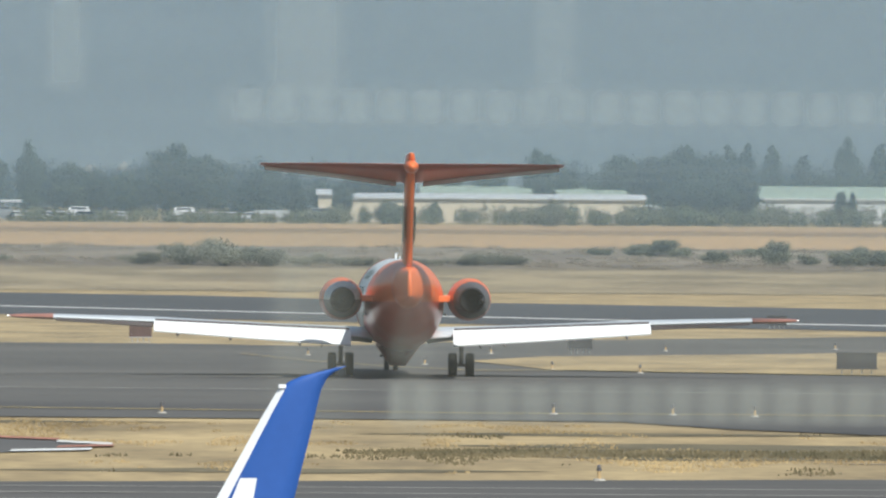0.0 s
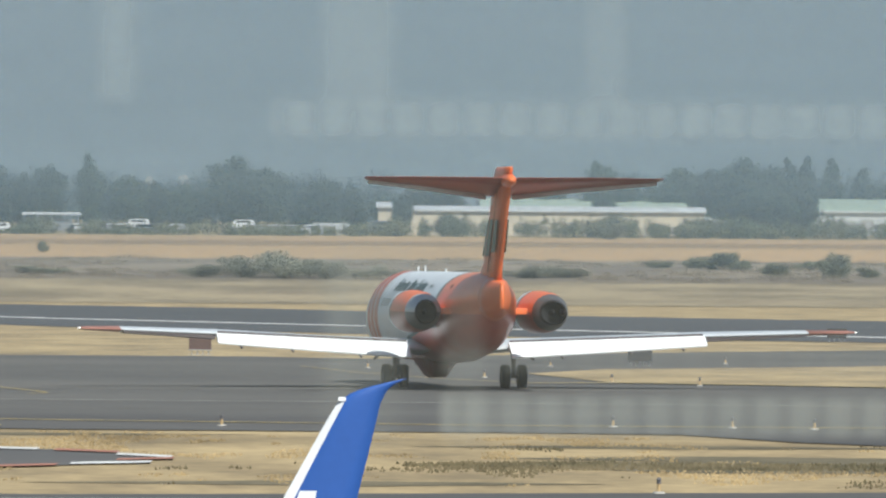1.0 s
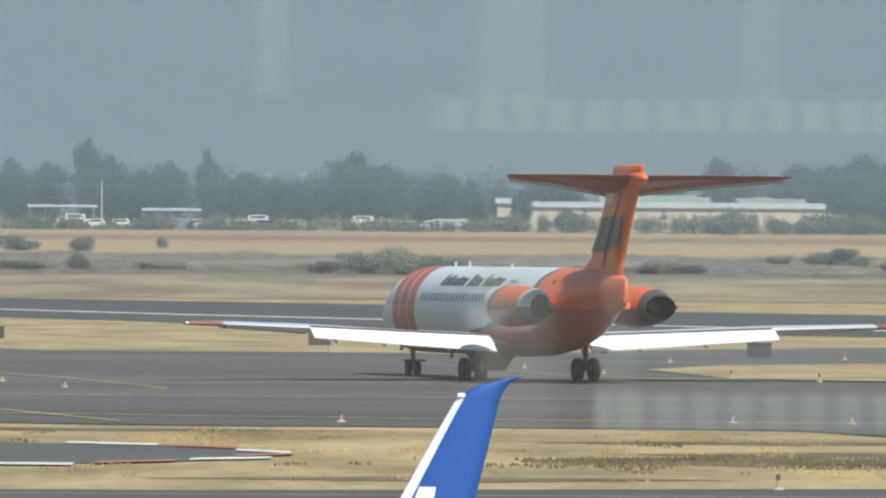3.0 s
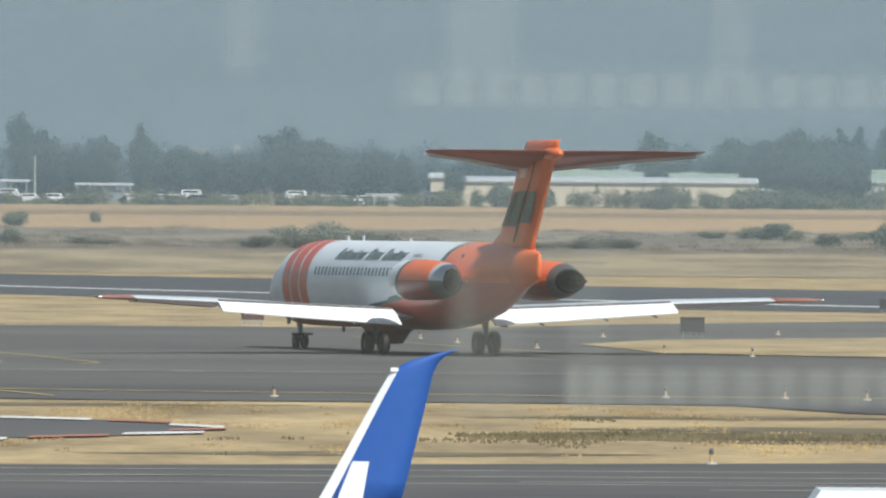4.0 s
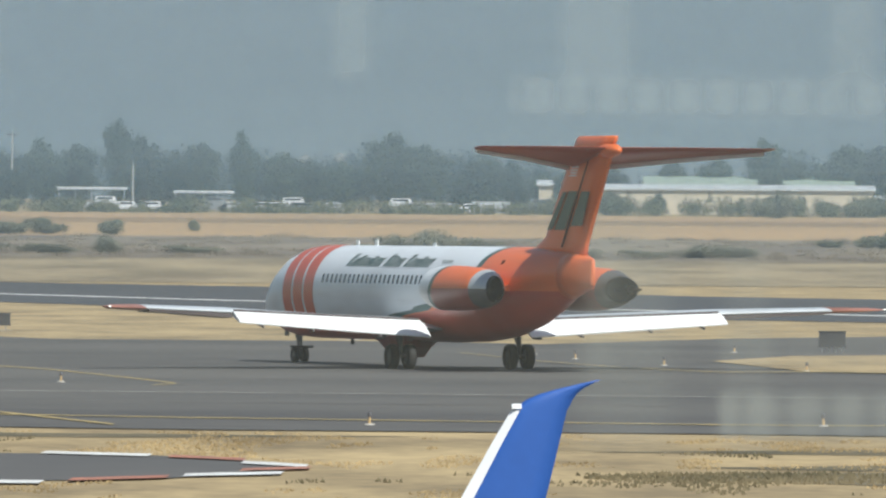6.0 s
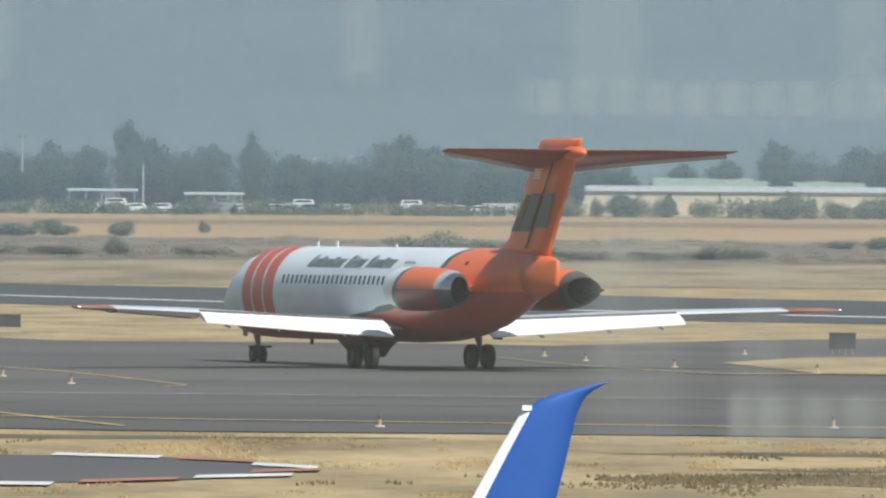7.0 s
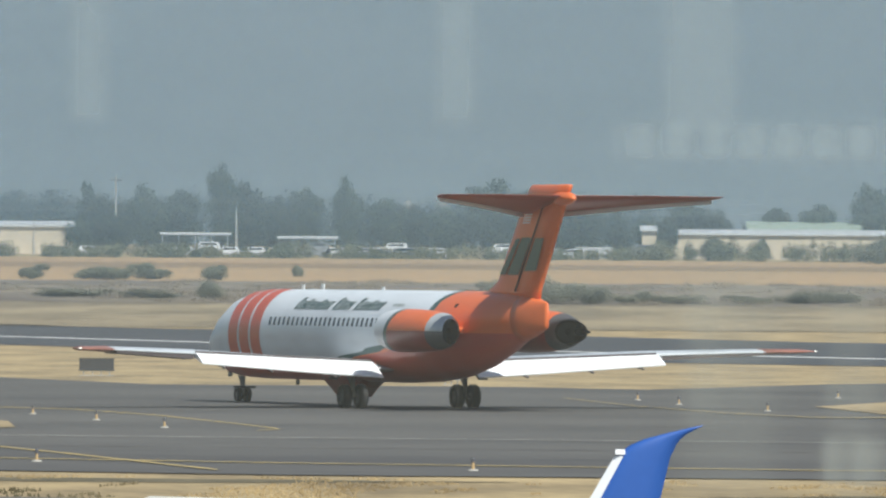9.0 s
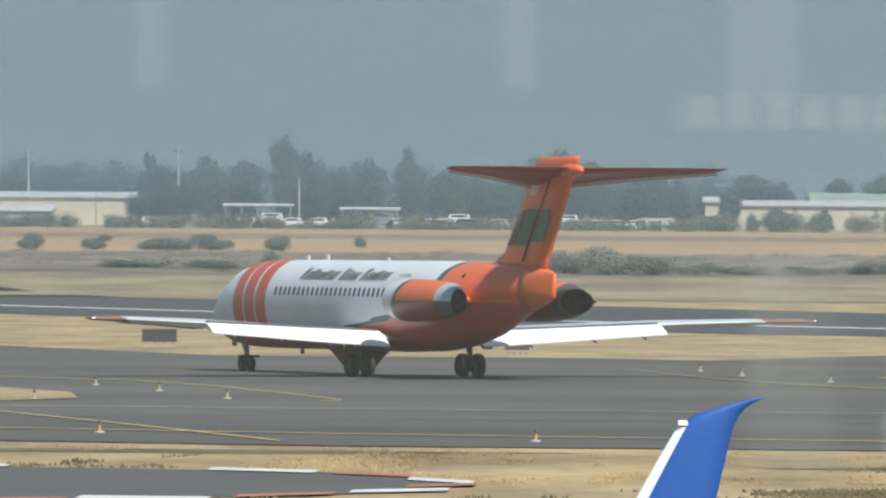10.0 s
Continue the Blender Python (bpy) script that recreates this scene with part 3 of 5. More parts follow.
        # engine
        nac = part("nacelle", nacelle_mesh(side), None, root, "orange engine nacelle with white intake, green band and metal exhaust cowl")
        bm = bmesh.new()
        bmesh.ops.create_cone(bm, cap_ends=True, segments=28, radius1=0.435, radius2=0.435, depth=0.3, matrix=pose(side * 2.66, -10.6, 3.3, 90))
        part("exhaust_hollow", bm, M_BLACK, nac, "black hollow exhaust")
        bm = bmesh.new()
        bmesh.ops.create_cone(bm, cap_ends=True, segments=20, radius1=0.18, radius2=0.05, depth=0.5, matrix=pose(side * 2.66, -10.8, 3.3, 90))
        part("exhaust_cone", bm, M_BLACK, nac, smooth=True)
        bm = bmesh.new()
        tube(bm, (side * 3.14, -10.3, 3.3), (side * 3.04, -12.1 if side > 0 else -11.2, 3.3), 0.20 if side > 0 else 0.10, 0.05, 12)
        part("reverser_fairing", bm, M_DARKMETAL, nac, "dark pointed reverser fairing", smooth=True)
        bm = bmesh.new()
        tube(bm, (side * 2.66, -4.9, 3.3), (side * 2.66, -4.7, 3.3), 0.60, 0.62, 24)
        part("fan_face", bm, M_BLACK, nac)
        bm = boxes((min(side * 1.2, side * 2.2), max(side * 1.2, side * 2.2), -9.2, -4.7, 3.2, 3.46), bevel=0.06)
        part("pylon", bm, M_ORANGE, root, "orange engine pylon")
        part("pylon_trim", boxes((min(side * 1.62, side * 1.75), max(side * 1.62, side * 1.75), -6.4, -4.7, 2.62, 2.70)), M_METAL, root)
    # tail
    fin_rings = []
    for z, l, t, th in ((4.55, -7.7, -13.9, 0.44), (5.0, -8.8, -14.05, 0.42), (5.35, -9.7, -14.3, 0.40), (7.0, -11.1, -15.5, 0.40), (8.4, -12.3, -16.5, 0.44), (8.95, -12.8, -16.9, 0.42), (9.2, -13.0, -17.2, 0.34), (9.28, -13.3, -17.25, 0.14)):
        prof = [(0, 0), (0.04, 0.5), (0.15, 0.85), (0.4, 1), (0.7, 0.85), (1, 0.5), (1, -0.5), (0.7, -0.85), (0.4, -1), (0.15, -0.85), (0.04, -0.5)]
        fin_rings.append([(th * 0.5 * w, l + (t - l) * c, z) for c, w in prof])
    fin = skin("fin", fin_rings, M_ORANGE, root, "orange tail fin")
    for side in (-1, 1):
        v = lambda z, c: (side * 0.235, np.interp(z, [5, 7, 8.4], [-8.8, -11.1, -12.3]) + c * np.interp(z, [5, 7, 8.4], [-5.2, -4.4, -4.2]), z)
        quad = lambda name, z0, z1, c0, c1, d0, d1, m, lab="": part(name, mesh_of(name, [v(z0, c0), v(z0, c1), v(z1, d1), v(z1, d0)], [(0, 1, 2, 3)], m), None, fin, lab)
        quad("rudder_gap", 4.95, 8.35, 0.595, 0.63, 0.60, 0.625, M_BLACK, "dark rudder hinge line")
        for z0, z1, c0, c1, d0, d1 in ((5.62, 7.10, 0.17, 0.29, 0.20, 0.30), (5.62, 7.14, 0.33, 0.57, 0.34, 0.56), (5.78, 7.12, 0.66, 0.92, 0.66, 0.86)):
            quad("emblem", z0, z1, c0, c1, d0, d1, M_GREEN, "dark green tail emblem")
        for i in range(4):
            quad("flag_stripe", 7.72 + i * 0.11, 7.77 + i * 0.11, 0.24, 0.42, 0.24, 0.42, M_WHITE, "pale stripe of a small flag")
        stab = skin("stabilizer", wing_rings([(0.0, -13.1, -16.8, 8.08, 0.30, 0.72), (0.5, -13.4, -16.85, 8.13, 0.30, 0.70), (3.2, -15.5, -17.6, 8.44, 0.20, 0.40), (5.9, -17.5, -18.55, 8.68, 0.11, 0.14), (6.12, -17.9, -18.6, 8.74, 0.05, 0.08)], side), M_REDSHADE, root, "orange-red horizontal stabilizer, underside shade put into its colour")
        edge = skin("leading_edge", [[(side * x, y + 0.04, z - 0.04), (side * x, y - 0.20, z + 0.03), (side * x, y - 0.30, z - 0.13 - 0.05 * (6 - x) / 6)] for x, y, z in ((0.55, -13.4, 8.11), (3.2, -15.48, 8.42), (5.95, -17.5, 8.67))], M_WHITE, stab, "white stabilizer leading edge", smooth=False)
    bm = bmesh.new()
    bmesh.ops.create_uvsphere(bm, u_segments=20, v_segments=12, radius=1, matrix=Matrix.LocRotScale((0, -16.5, 8.72), None, (0.3, 1.1, 0.28)))
    part("tail_bullet", bm, M_ORANGE, root, "orange fairing at the fin top", smooth=True)
    # belly tank
    tank = []
    for y, w, zb in ((8.9, 0.35, 1.25), (8.3, 0.7, 0.8), (7.4, 0.86, 0.45), (6.0, 0.9, 0.38), (5.0, 0.88, 0.42), (4.2, 0.8, 0.8), (3.5, 0.65, 1.25)):
        tank.append([(w * 1.05, y, 1.9), (w * 1.05, y, 1.25), (w * 0.72, y, zb + 0.5 * (1.3 - zb)), (w * 0.36, y, zb), (-w * 0.36, y, zb), (-w * 0.72, y, zb + 0.5 * (1.3 - zb)), (-w * 1.05, y, 1.25), (-w * 1.05, y, 1.9)])
    skin("retardant_tank", tank, M_REDSHADE, root, "dark red belly tank", smooth=False)
    wheels = []
    def wheel(x, y, r, w, parent):
        prof = [(0, 0.35), (0.55, 0.35), (0.62, 0.48), (0.9, 0.5), (1, 0.32), (1, -0.32), (0.9, -0.5), (0.62, -0.48), (0.55, -0.35), (0, -0.35)]
        rings = [[(w * s, r * q * math.cos(a), r * q * math.sin(a)) for q, s in prof] for a in np.linspace(0, 2 * math.pi, 25)[:-1]]
        k = len(prof)
        vs = [p for rr in rings for p in rr]
        fs = [(i * k + j, i * k + j + 1, ((i + 1) % 24) * k + j + 1, ((i + 1) % 24) * k + j) for i in range(24) for j in range(k - 1)]
        ob = part("wheel", mesh_of("wheel", vs, fs, M_RUBBER, True), None, parent, "black rubber tyre")
        ob.location = (x, y, r)
        bm = bmesh.new()
        bmesh.ops.create_cone(bm, cap_ends=True, segments=16, radius1=r * 0.5, radius2=r * 0.42, depth=w * 0.8, matrix=pose(0, 0, 0, 0, 90))
        part("rim", bm, M_DARKMETAL, ob, "dark metal wheel rim")
        wheels.append((ob, x, y, r))
    for side in (-1, 1):
        bm = bmesh.new()
        tube(bm, (side * 2.54, 0, 0.5), (side * 2.54, 0, 1.75), 0.10)
        tube(bm, (side * 2.54 - 0.45, 0, 0.51), (side * 2.54 + 0.45, 0, 0.51), 0.07)
        tube(bm, (side * 2.54, 0.05, 0.9), (side * 2.54, 0.9, 1.7), 0.05)
        tube(bm, (side * 2.54, -0.12, 0.6), (side * 2.54, -0.12, 1.1), 0.05)
        gear = part("main_gear", bm, M_GEAR, root, "grey main landing gear leg")
        for s in (-0.36, 0.36):
            wheel(side * 2.54 + s, 0, 0.51, 0.36, gear)
        d = boxes((-0.02, 0.02, -0.5, 0.5, -0.38, 0.38), bevel=0.01)
        bmesh.ops.transform(d, matrix=pose(side * 3.15, 0.1, 1.5, 0, side * -42), verts=d.verts)
        part("gear_door", d, M_UNDER, gear, "dark open gear door")
    bm = bmesh.new()
    tube(bm, (0, 19.3, 0.34), (0, 19.3, 1.6), 0.11)
    tube(bm, (-0.3, 19.3, 0.34), (0.3, 19.3, 0.34), 0.05)
    tube(bm, (0, 19.35, 0.7), (0, 20.1, 1.5), 0.04)
    gear = part("nose_gear", bm, M_GEAR, root, "grey nose landing gear leg")
    for s in (-0.2, 0.2):
        wheel(s, 19.3, 0.34, 0.22, gear)
    for s in (-1, 1):
        part("gear_door", boxes((s * 0.45 - 0.015, s * 0.45 + 0.015, 19.4, 19.9, 1.12, 1.4), bevel=0.008), M_GEAR, gear, "dark nose gear door")
    part("spray_deflector", boxes((-0.5, 0.5, 19.0, 19.15, 0.62, 0.72), bevel=0.01), M_DARKMETAL, gear)
    return root, wheels


def nacelle_mesh(side):
    """Nacelle skin in rings: lip, white cowl, green band, orange body, metal exhaust cowl, inner wall."""
    rings = [(-4.6, 0.60, 0, 0, 0), (-4.35, 0.66, 4, 0, 0), (-4.45, 0.74, 4, 0, 0), (-4.7, 0.80, 0, 0, 0), (-5.2, 0.86, 0, 0.1, 0), (-5.85, 0.885, 0, 0.45, 0), (-5.86, 0.889, 2, 0.45, 0), (-6.22, 0.891, 2, 0.45, 0), (-6.23, 0.891, 1, 0.45, 0), (-7.4, 0.885, 1, 0.2, 0), (-9.0, 0.84, 1, 0.1, 0), (-10.05, 0.76, 1, 0.15, 0), (-10.07, 0.755, 3, 0.15, 0), (-10.5, 0.67, 3, 0, 0.15), (-10.85, 0.575, 3, 0, 0.32), (-10.98, 0.52, 3, 0, 0.42), (-11.0, 0.51, 7, 0, 0.43), (-11.2, 0.47, 7, 0, 0.48), (-11.22, 0.44, 7, 0, 0.48), (-10.5, 0.43, 5, 0, 0)]
    seg = 36
    v, f, idx = [], [], []
    for y, r, _, slant, cut in rings:
        for j in range(seg):
            a = 2 * math.pi * j / seg
            v.append((side * 2.66 + r * math.sin(a), y - slant * math.cos(a) - cut * side * math.sin(a), 3.3 + r * math.cos(a)))
    for i in range(len(rings) - 1):
        for j in range(seg):
            f.append((i * seg + j, i * seg + (j + 1) % seg, (i + 1) * seg + (j + 1) % seg, (i + 1) * seg + j))
            # lower half: darker red on the body, shade painted on the cowl
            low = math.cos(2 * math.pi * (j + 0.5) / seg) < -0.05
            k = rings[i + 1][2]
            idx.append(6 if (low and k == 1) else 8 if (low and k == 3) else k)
    me = mesh_of("nacelle", v, f, [M_WHITE, M_ORANGE, M_GREEN, M_COWL if side < 0 else M_SOOTSHADE, M_METAL, M_BLACK, M_REDSHADE, M_BLACK, M_SOOTSHADE], True)
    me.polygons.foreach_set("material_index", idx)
    return me


# ---------------------------------------------------------------- parked airliner's wing tip
def build_winglet():
    root = tagged(new("parked_airliner_wing"), "blue airliner winglet with white leading edge, parked at the gate", "aircraft")
    D = 200.0
    rows = [(-2.352, -0.687, -0.017), (-2.009, -0.523, 0.597), (-1.707, -0.39, 1.147), (-1.416, -0.256, 1.676), (-1.124, -0.134, 2.205), (-0.843, -0.021, 2.692), (-0.728, 0.031, 2.787), (-0.623, 0.062, 2.862), (-0.423, 0.125, 2.947), (-0.108, 0.23, 3.034), (0.208, 0.377, 3.11), (0.45, 0.482, 3.164)]
    rows = [(xl + 0.12, xt + 0.12, z + 0.04) for xl, xt, z in rows]
    rings = []
    for xl, xt, z in rows:
        c = xt - xl
        th = 0.09 * min(1.0, c / 1.0) + 0.01
        rings.append([(xl, D, z), (xl + c * 0.1, D - th * 0.6, z), (xl + c * 0.4, D - th, z), (xl + c * 0.75, D - th * 0.6, z), (xt, D - 0.008, z), (xt, D + 0.008, z), (xl + c * 0.75, D + th * 0.6, z), (xl + c * 0.4, D + th, z), (xl + c * 0.1, D + th * 0.6, z)])
    skin("winglet", rings, M_BLUE, root, "blue swept winglet")
    er = []
    for xl, xt, z in rows[:6]:
        w = 0.19 * (0.6 + 0.6 * (rows[5][2] - z) / (rows[5][2] - rows[0][2]))
        er.append([(xl - 0.02, D, z), (xl + w, D - 0.10, z), (xl + w, D + 0.10, z)])
    skin("leading_edge", er, M_FLAP, root, "white leading edge strip", smooth=False)
    x, xt, z = rows[5]
    part("position_light", boxes((x - 0.01, x + 0.14, D - 0.09, D + 0.06, z + 0.02, z + 0.10), bevel=0.02), M_FLAP, root, "small white lamp housing")
    x, xt, z = rows[1]
    part("marking_panel", mesh_of("marking_panel", [(x + 0.12, D - 0.125, z - 0.4), (x + 0.62, D - 0.125, z - 0.4), (x + 0.75, D - 0.125, z + 0.36), (x + 0.42, D - 0.125, z + 0.36)], [(0, 1, 2, 3)], M_WHITE), None, root, "white painted block")
    x, xt, z = rows[0]
    skin("outer_wing", [[(x - 0.5, D - 9, z - 0.42), (x + 0.8, D - 9, z - 0.30), (x + 2.4, D - 9, z - 0.42), (x + 0.8, D - 9, z - 0.55)], [(x - 0.2, D - 0.6, z - 0.16), (x + 0.6, D - 0.6, z - 0.08), (x + 1.9, D - 0.6, z - 0.16), (x + 0.6, D - 0.6, z - 0.24)], [(x, D - 0.1, z + 0.1), (x + 0.5, D - 0.1, z + 0.1), (xt, D, z + 0.1), (x + 0.5, D + 0.1, z + 0.1)]], M_WHITE, root, "pale grey outer wing")
    return root


# ---------------------------------------------------------------- airfield furniture
def build_sign(x, y, w, h, red=False):
    ob = tagged(new("taxiway_sign"), "dark back of a low taxiway sign on short legs" if not red else "dull red taxiway sign on short legs", "sign", "airfield signs")
    part("panel", boxes((-w / 2, w / 2, -0.12, 0.12, 0.28, 0.28 + h), bevel=0.03), M_SIGNRED if red else M_SIGN, ob)
    for z in (0.26, 0.25 + h):
        part("rim", boxes((-w / 2 - 0.03, w / 2 + 0.03, -0.14, 0.14, z, z + 0.05)), M_STEEL if red else M_SIGN, ob)
    for i in range(4):
        xx = -w / 2 + w * (i + 0.5) / 4
        bm = tube(bmesh.new(), (xx, 0, 0), (xx, 0, 0.3), 0.03)
        part("leg", bm, M_STEEL, ob)
    part("base", boxes((-w / 2, w / 2, -0.4, 0.4, -0.02, 0.03)), M_CONC, ob)
    ob.location = (x, y, 0)
    return ob


def build_edge_light():
    ob = tagged(new("taxiway_light"), "small taxiway edge light on a pale concrete base", "light", "taxiway edge lights")
    bm = bmesh.new()
    bmesh.ops.create_cone(bm, cap_ends=True, segments=14, radius1=0.155, radius2=0.13, depth=0.05, matrix=pose(0, 0, 0.03))
    part("base", bm, M_CONC, ob)
    bm = tube(bmesh.new(), (0, 0, 0.05), (0, 0, 0.24), 0.05, 0.04)
    part("stem", bm, M_LAMPYEL, ob, "yellow stem")
    bm = tube(bmesh.new(), (0, 0, 0.24), (0, 0, 0.29), 0.06, 0.06)
    bmesh.ops.create_uvsphere(bm, u_segments=12, v_segments=8, radius=0.055, matrix=pose(0, 0, 0.33))
    part("lens", bm, M_LAMPBLUE, ob, "dark blue lens")
    return ob


# ---------------------------------------------------------------- trees and bushes
def leaf_mesh(name, lobes, count, size, material, seed):
    """Leaf clumps scattered through lobes (centre, radii): a ragged crown with gaps."""
    rng = np.random.default_rng(seed)
    vol = np.array([r[0] * r[1] * r[2] for _, r in lobes]) ** 0.7
    pick = rng.choice(len(lobes), count, p=vol / vol.sum())
    c = np.array([l[0] for l in lobes])[pick]
    r = np.array([l[1] for l in lobes])[pick]
    d = rng.normal(size=(count, 3))
    d /= np.linalg.norm(d, axis=1)[:, None]
    p = c + d * r * (rng.uniform(0.35, 1.08, (count, 1)))
    u = rng.normal(size=(count, 3))
    u /= np.linalg.norm(u, axis=1)[:, None]
    w = np.cross(u, d + 0.4 * rng.normal(size=(count, 3)))
    w /= np.linalg.norm(w, axis=1)[:, None]
    s = size * rng.uniform(0.5, 1.3, (count, 1))
    v = np.stack([p - u * s, p - w * s * 0.6, p + u * s * 1.1, p + w * s * 0.55], 1).reshape(-1, 3)
    return mesh_of(name, v.tolist(), [(4 * i, 4 * i + 1, 4 * i + 2, 4 * i + 3) for i in range(count)], material)


def trunk_mesh(h, r, limbs, seed):
    rng = np.random.default_rng(seed)
    bm = bmesh.new()
    tube(bm, (0, 0, -0.3), (0, 0, h * 0.55), r, r * 0.6, 8)
    tube(bm, (0, 0, h * 0.55), (0.02, 0.01, h * 0.9), r * 0.6, r * 0.15, 7)
    for i in range(limbs):
        a = 6.28 * i / limbs + rng.uniform(-0.4, 0.4)
        z = h * rng.uniform(0.25, 0.6)
        tube(bm, (0, 0, z), (math.cos(a) * h * 0.28, math.sin(a) * h * 0.28, z + h * 0.22), r * 0.4, r * 0.08, 6)
    bmesh.ops.recalc_face_normals(bm, faces=bm.faces)
    me = bpy.data.meshes.new("trunk")
    bm.to_mesh(me)
    bm.free()
    me.materials.append(M_BARK)
    return me


CROWNS, TRUNKS = {}, {}


def prepare_plants():
    rng = np.random.default_rng(11)
    for k in range(6):    # broadleaf, unit height 1 and width 1
        lobes = [((rng.uniform(-0.27, 0.27), rng.uniform(-0.27, 0.27), rng.uniform(0.35, 0.82)), (rng.uniform(0.15, 0.26),) * 2 + (rng.uniform(0.11, 0.18),)) for _ in range(15)]
        lobes += [((0, 0, 0.6), (0.33, 0.33, 0.3)), ((rng.uniform(-0.1, 0.1), 0, 0.87), (0.15, 0.15, 0.12)), ((0.0, 0, 0.25), (0.34, 0.34, 0.2))]
        CROWNS["broad", k] = leaf_mesh("crown", lobes, 7000, 0.026, M_LEAF, 20 + k)
        TRUNKS["broad", k] = trunk_mesh(0.8, 0.03, 6, k)
    for k in range(3):    # conifer
        lobes = []
        for i in range(14):
            z = 0.12 + 0.85 * i / 14
            w = 0.44 * (1 - z) ** 0.8 + 0.05
            for j in range(5):
                a = rng.uniform(0, 6.28)
                lobes.append(((math.cos(a) * w * 0.55, math.sin(a) * w * 0.55, z), (w * 0.5, w * 0.5, 0.05)))
        CROWNS["conifer", k] = leaf_mesh("crown", lobes, 3200, 0.030, M_NEEDLE, 40 + k)
        TRUNKS["conifer", k] = trunk_mesh(0.95, 0.025, 4, 9 + k)
    for k in range(4):    # bush
        lobes = [((rng.uniform(-0.35, 0.35), rng.uniform(-0.3, 0.3), rng.uniform(0.15, 0.7)), (rng.uniform(0.13, 0.24),) * 2 + (rng.uniform(0.15, 0.28),)) for _ in range(11)]
        lobes += [((0, 0, 0.3), (0.4, 0.4, 0.34))]
        CROWNS["scrub", k] = leaf_mesh("crown", lobes, 9000, 0.018, M_SCRUB, 70 + k)
        CROWNS["bush", k] = leaf_mesh("crown", lobes, 5000, 0.03, M_BUSH, 60 + k)
        TRUNKS["scrub", k] = TRUNKS["bush", k] = trunk_mesh(0.6, 0.03, 5, 19 + k)


def plant(kind, i, x, y, h, w, turn):
    n = {"broad": 6, "conifer": 3, "bush": 4, "scrub": 4}[kind]
    name, label, cat, group = {"broad": ("broadleaf_tree", "dusty green broadleaf tree in smoky haze", "tree", "trees behind the airfield"),
                               "conifer": ("conifer_tree", "tall dark green conifer in smoky haze", "tree", "trees behind the airfield"),
                               "bush": ("bush", "dusty grey-green bush on the dry field", "bush", "bushes on the field"),
                               "scrub": ("bush", "pale dry scrub bush on the rough strip", "bush", "bushes on the field")}[kind]
    root = tagged(new(name), label, cat, group)
    part("trunk", TRUNKS[kind, i % n], None, root)
    part("crown", CROWNS[kind, i % n], None, root)
    root.matrix_basis = Matrix.LocRotScale((x, y, terrain(y)), Euler((0, 0, turn)), (w, w, h))
    return root


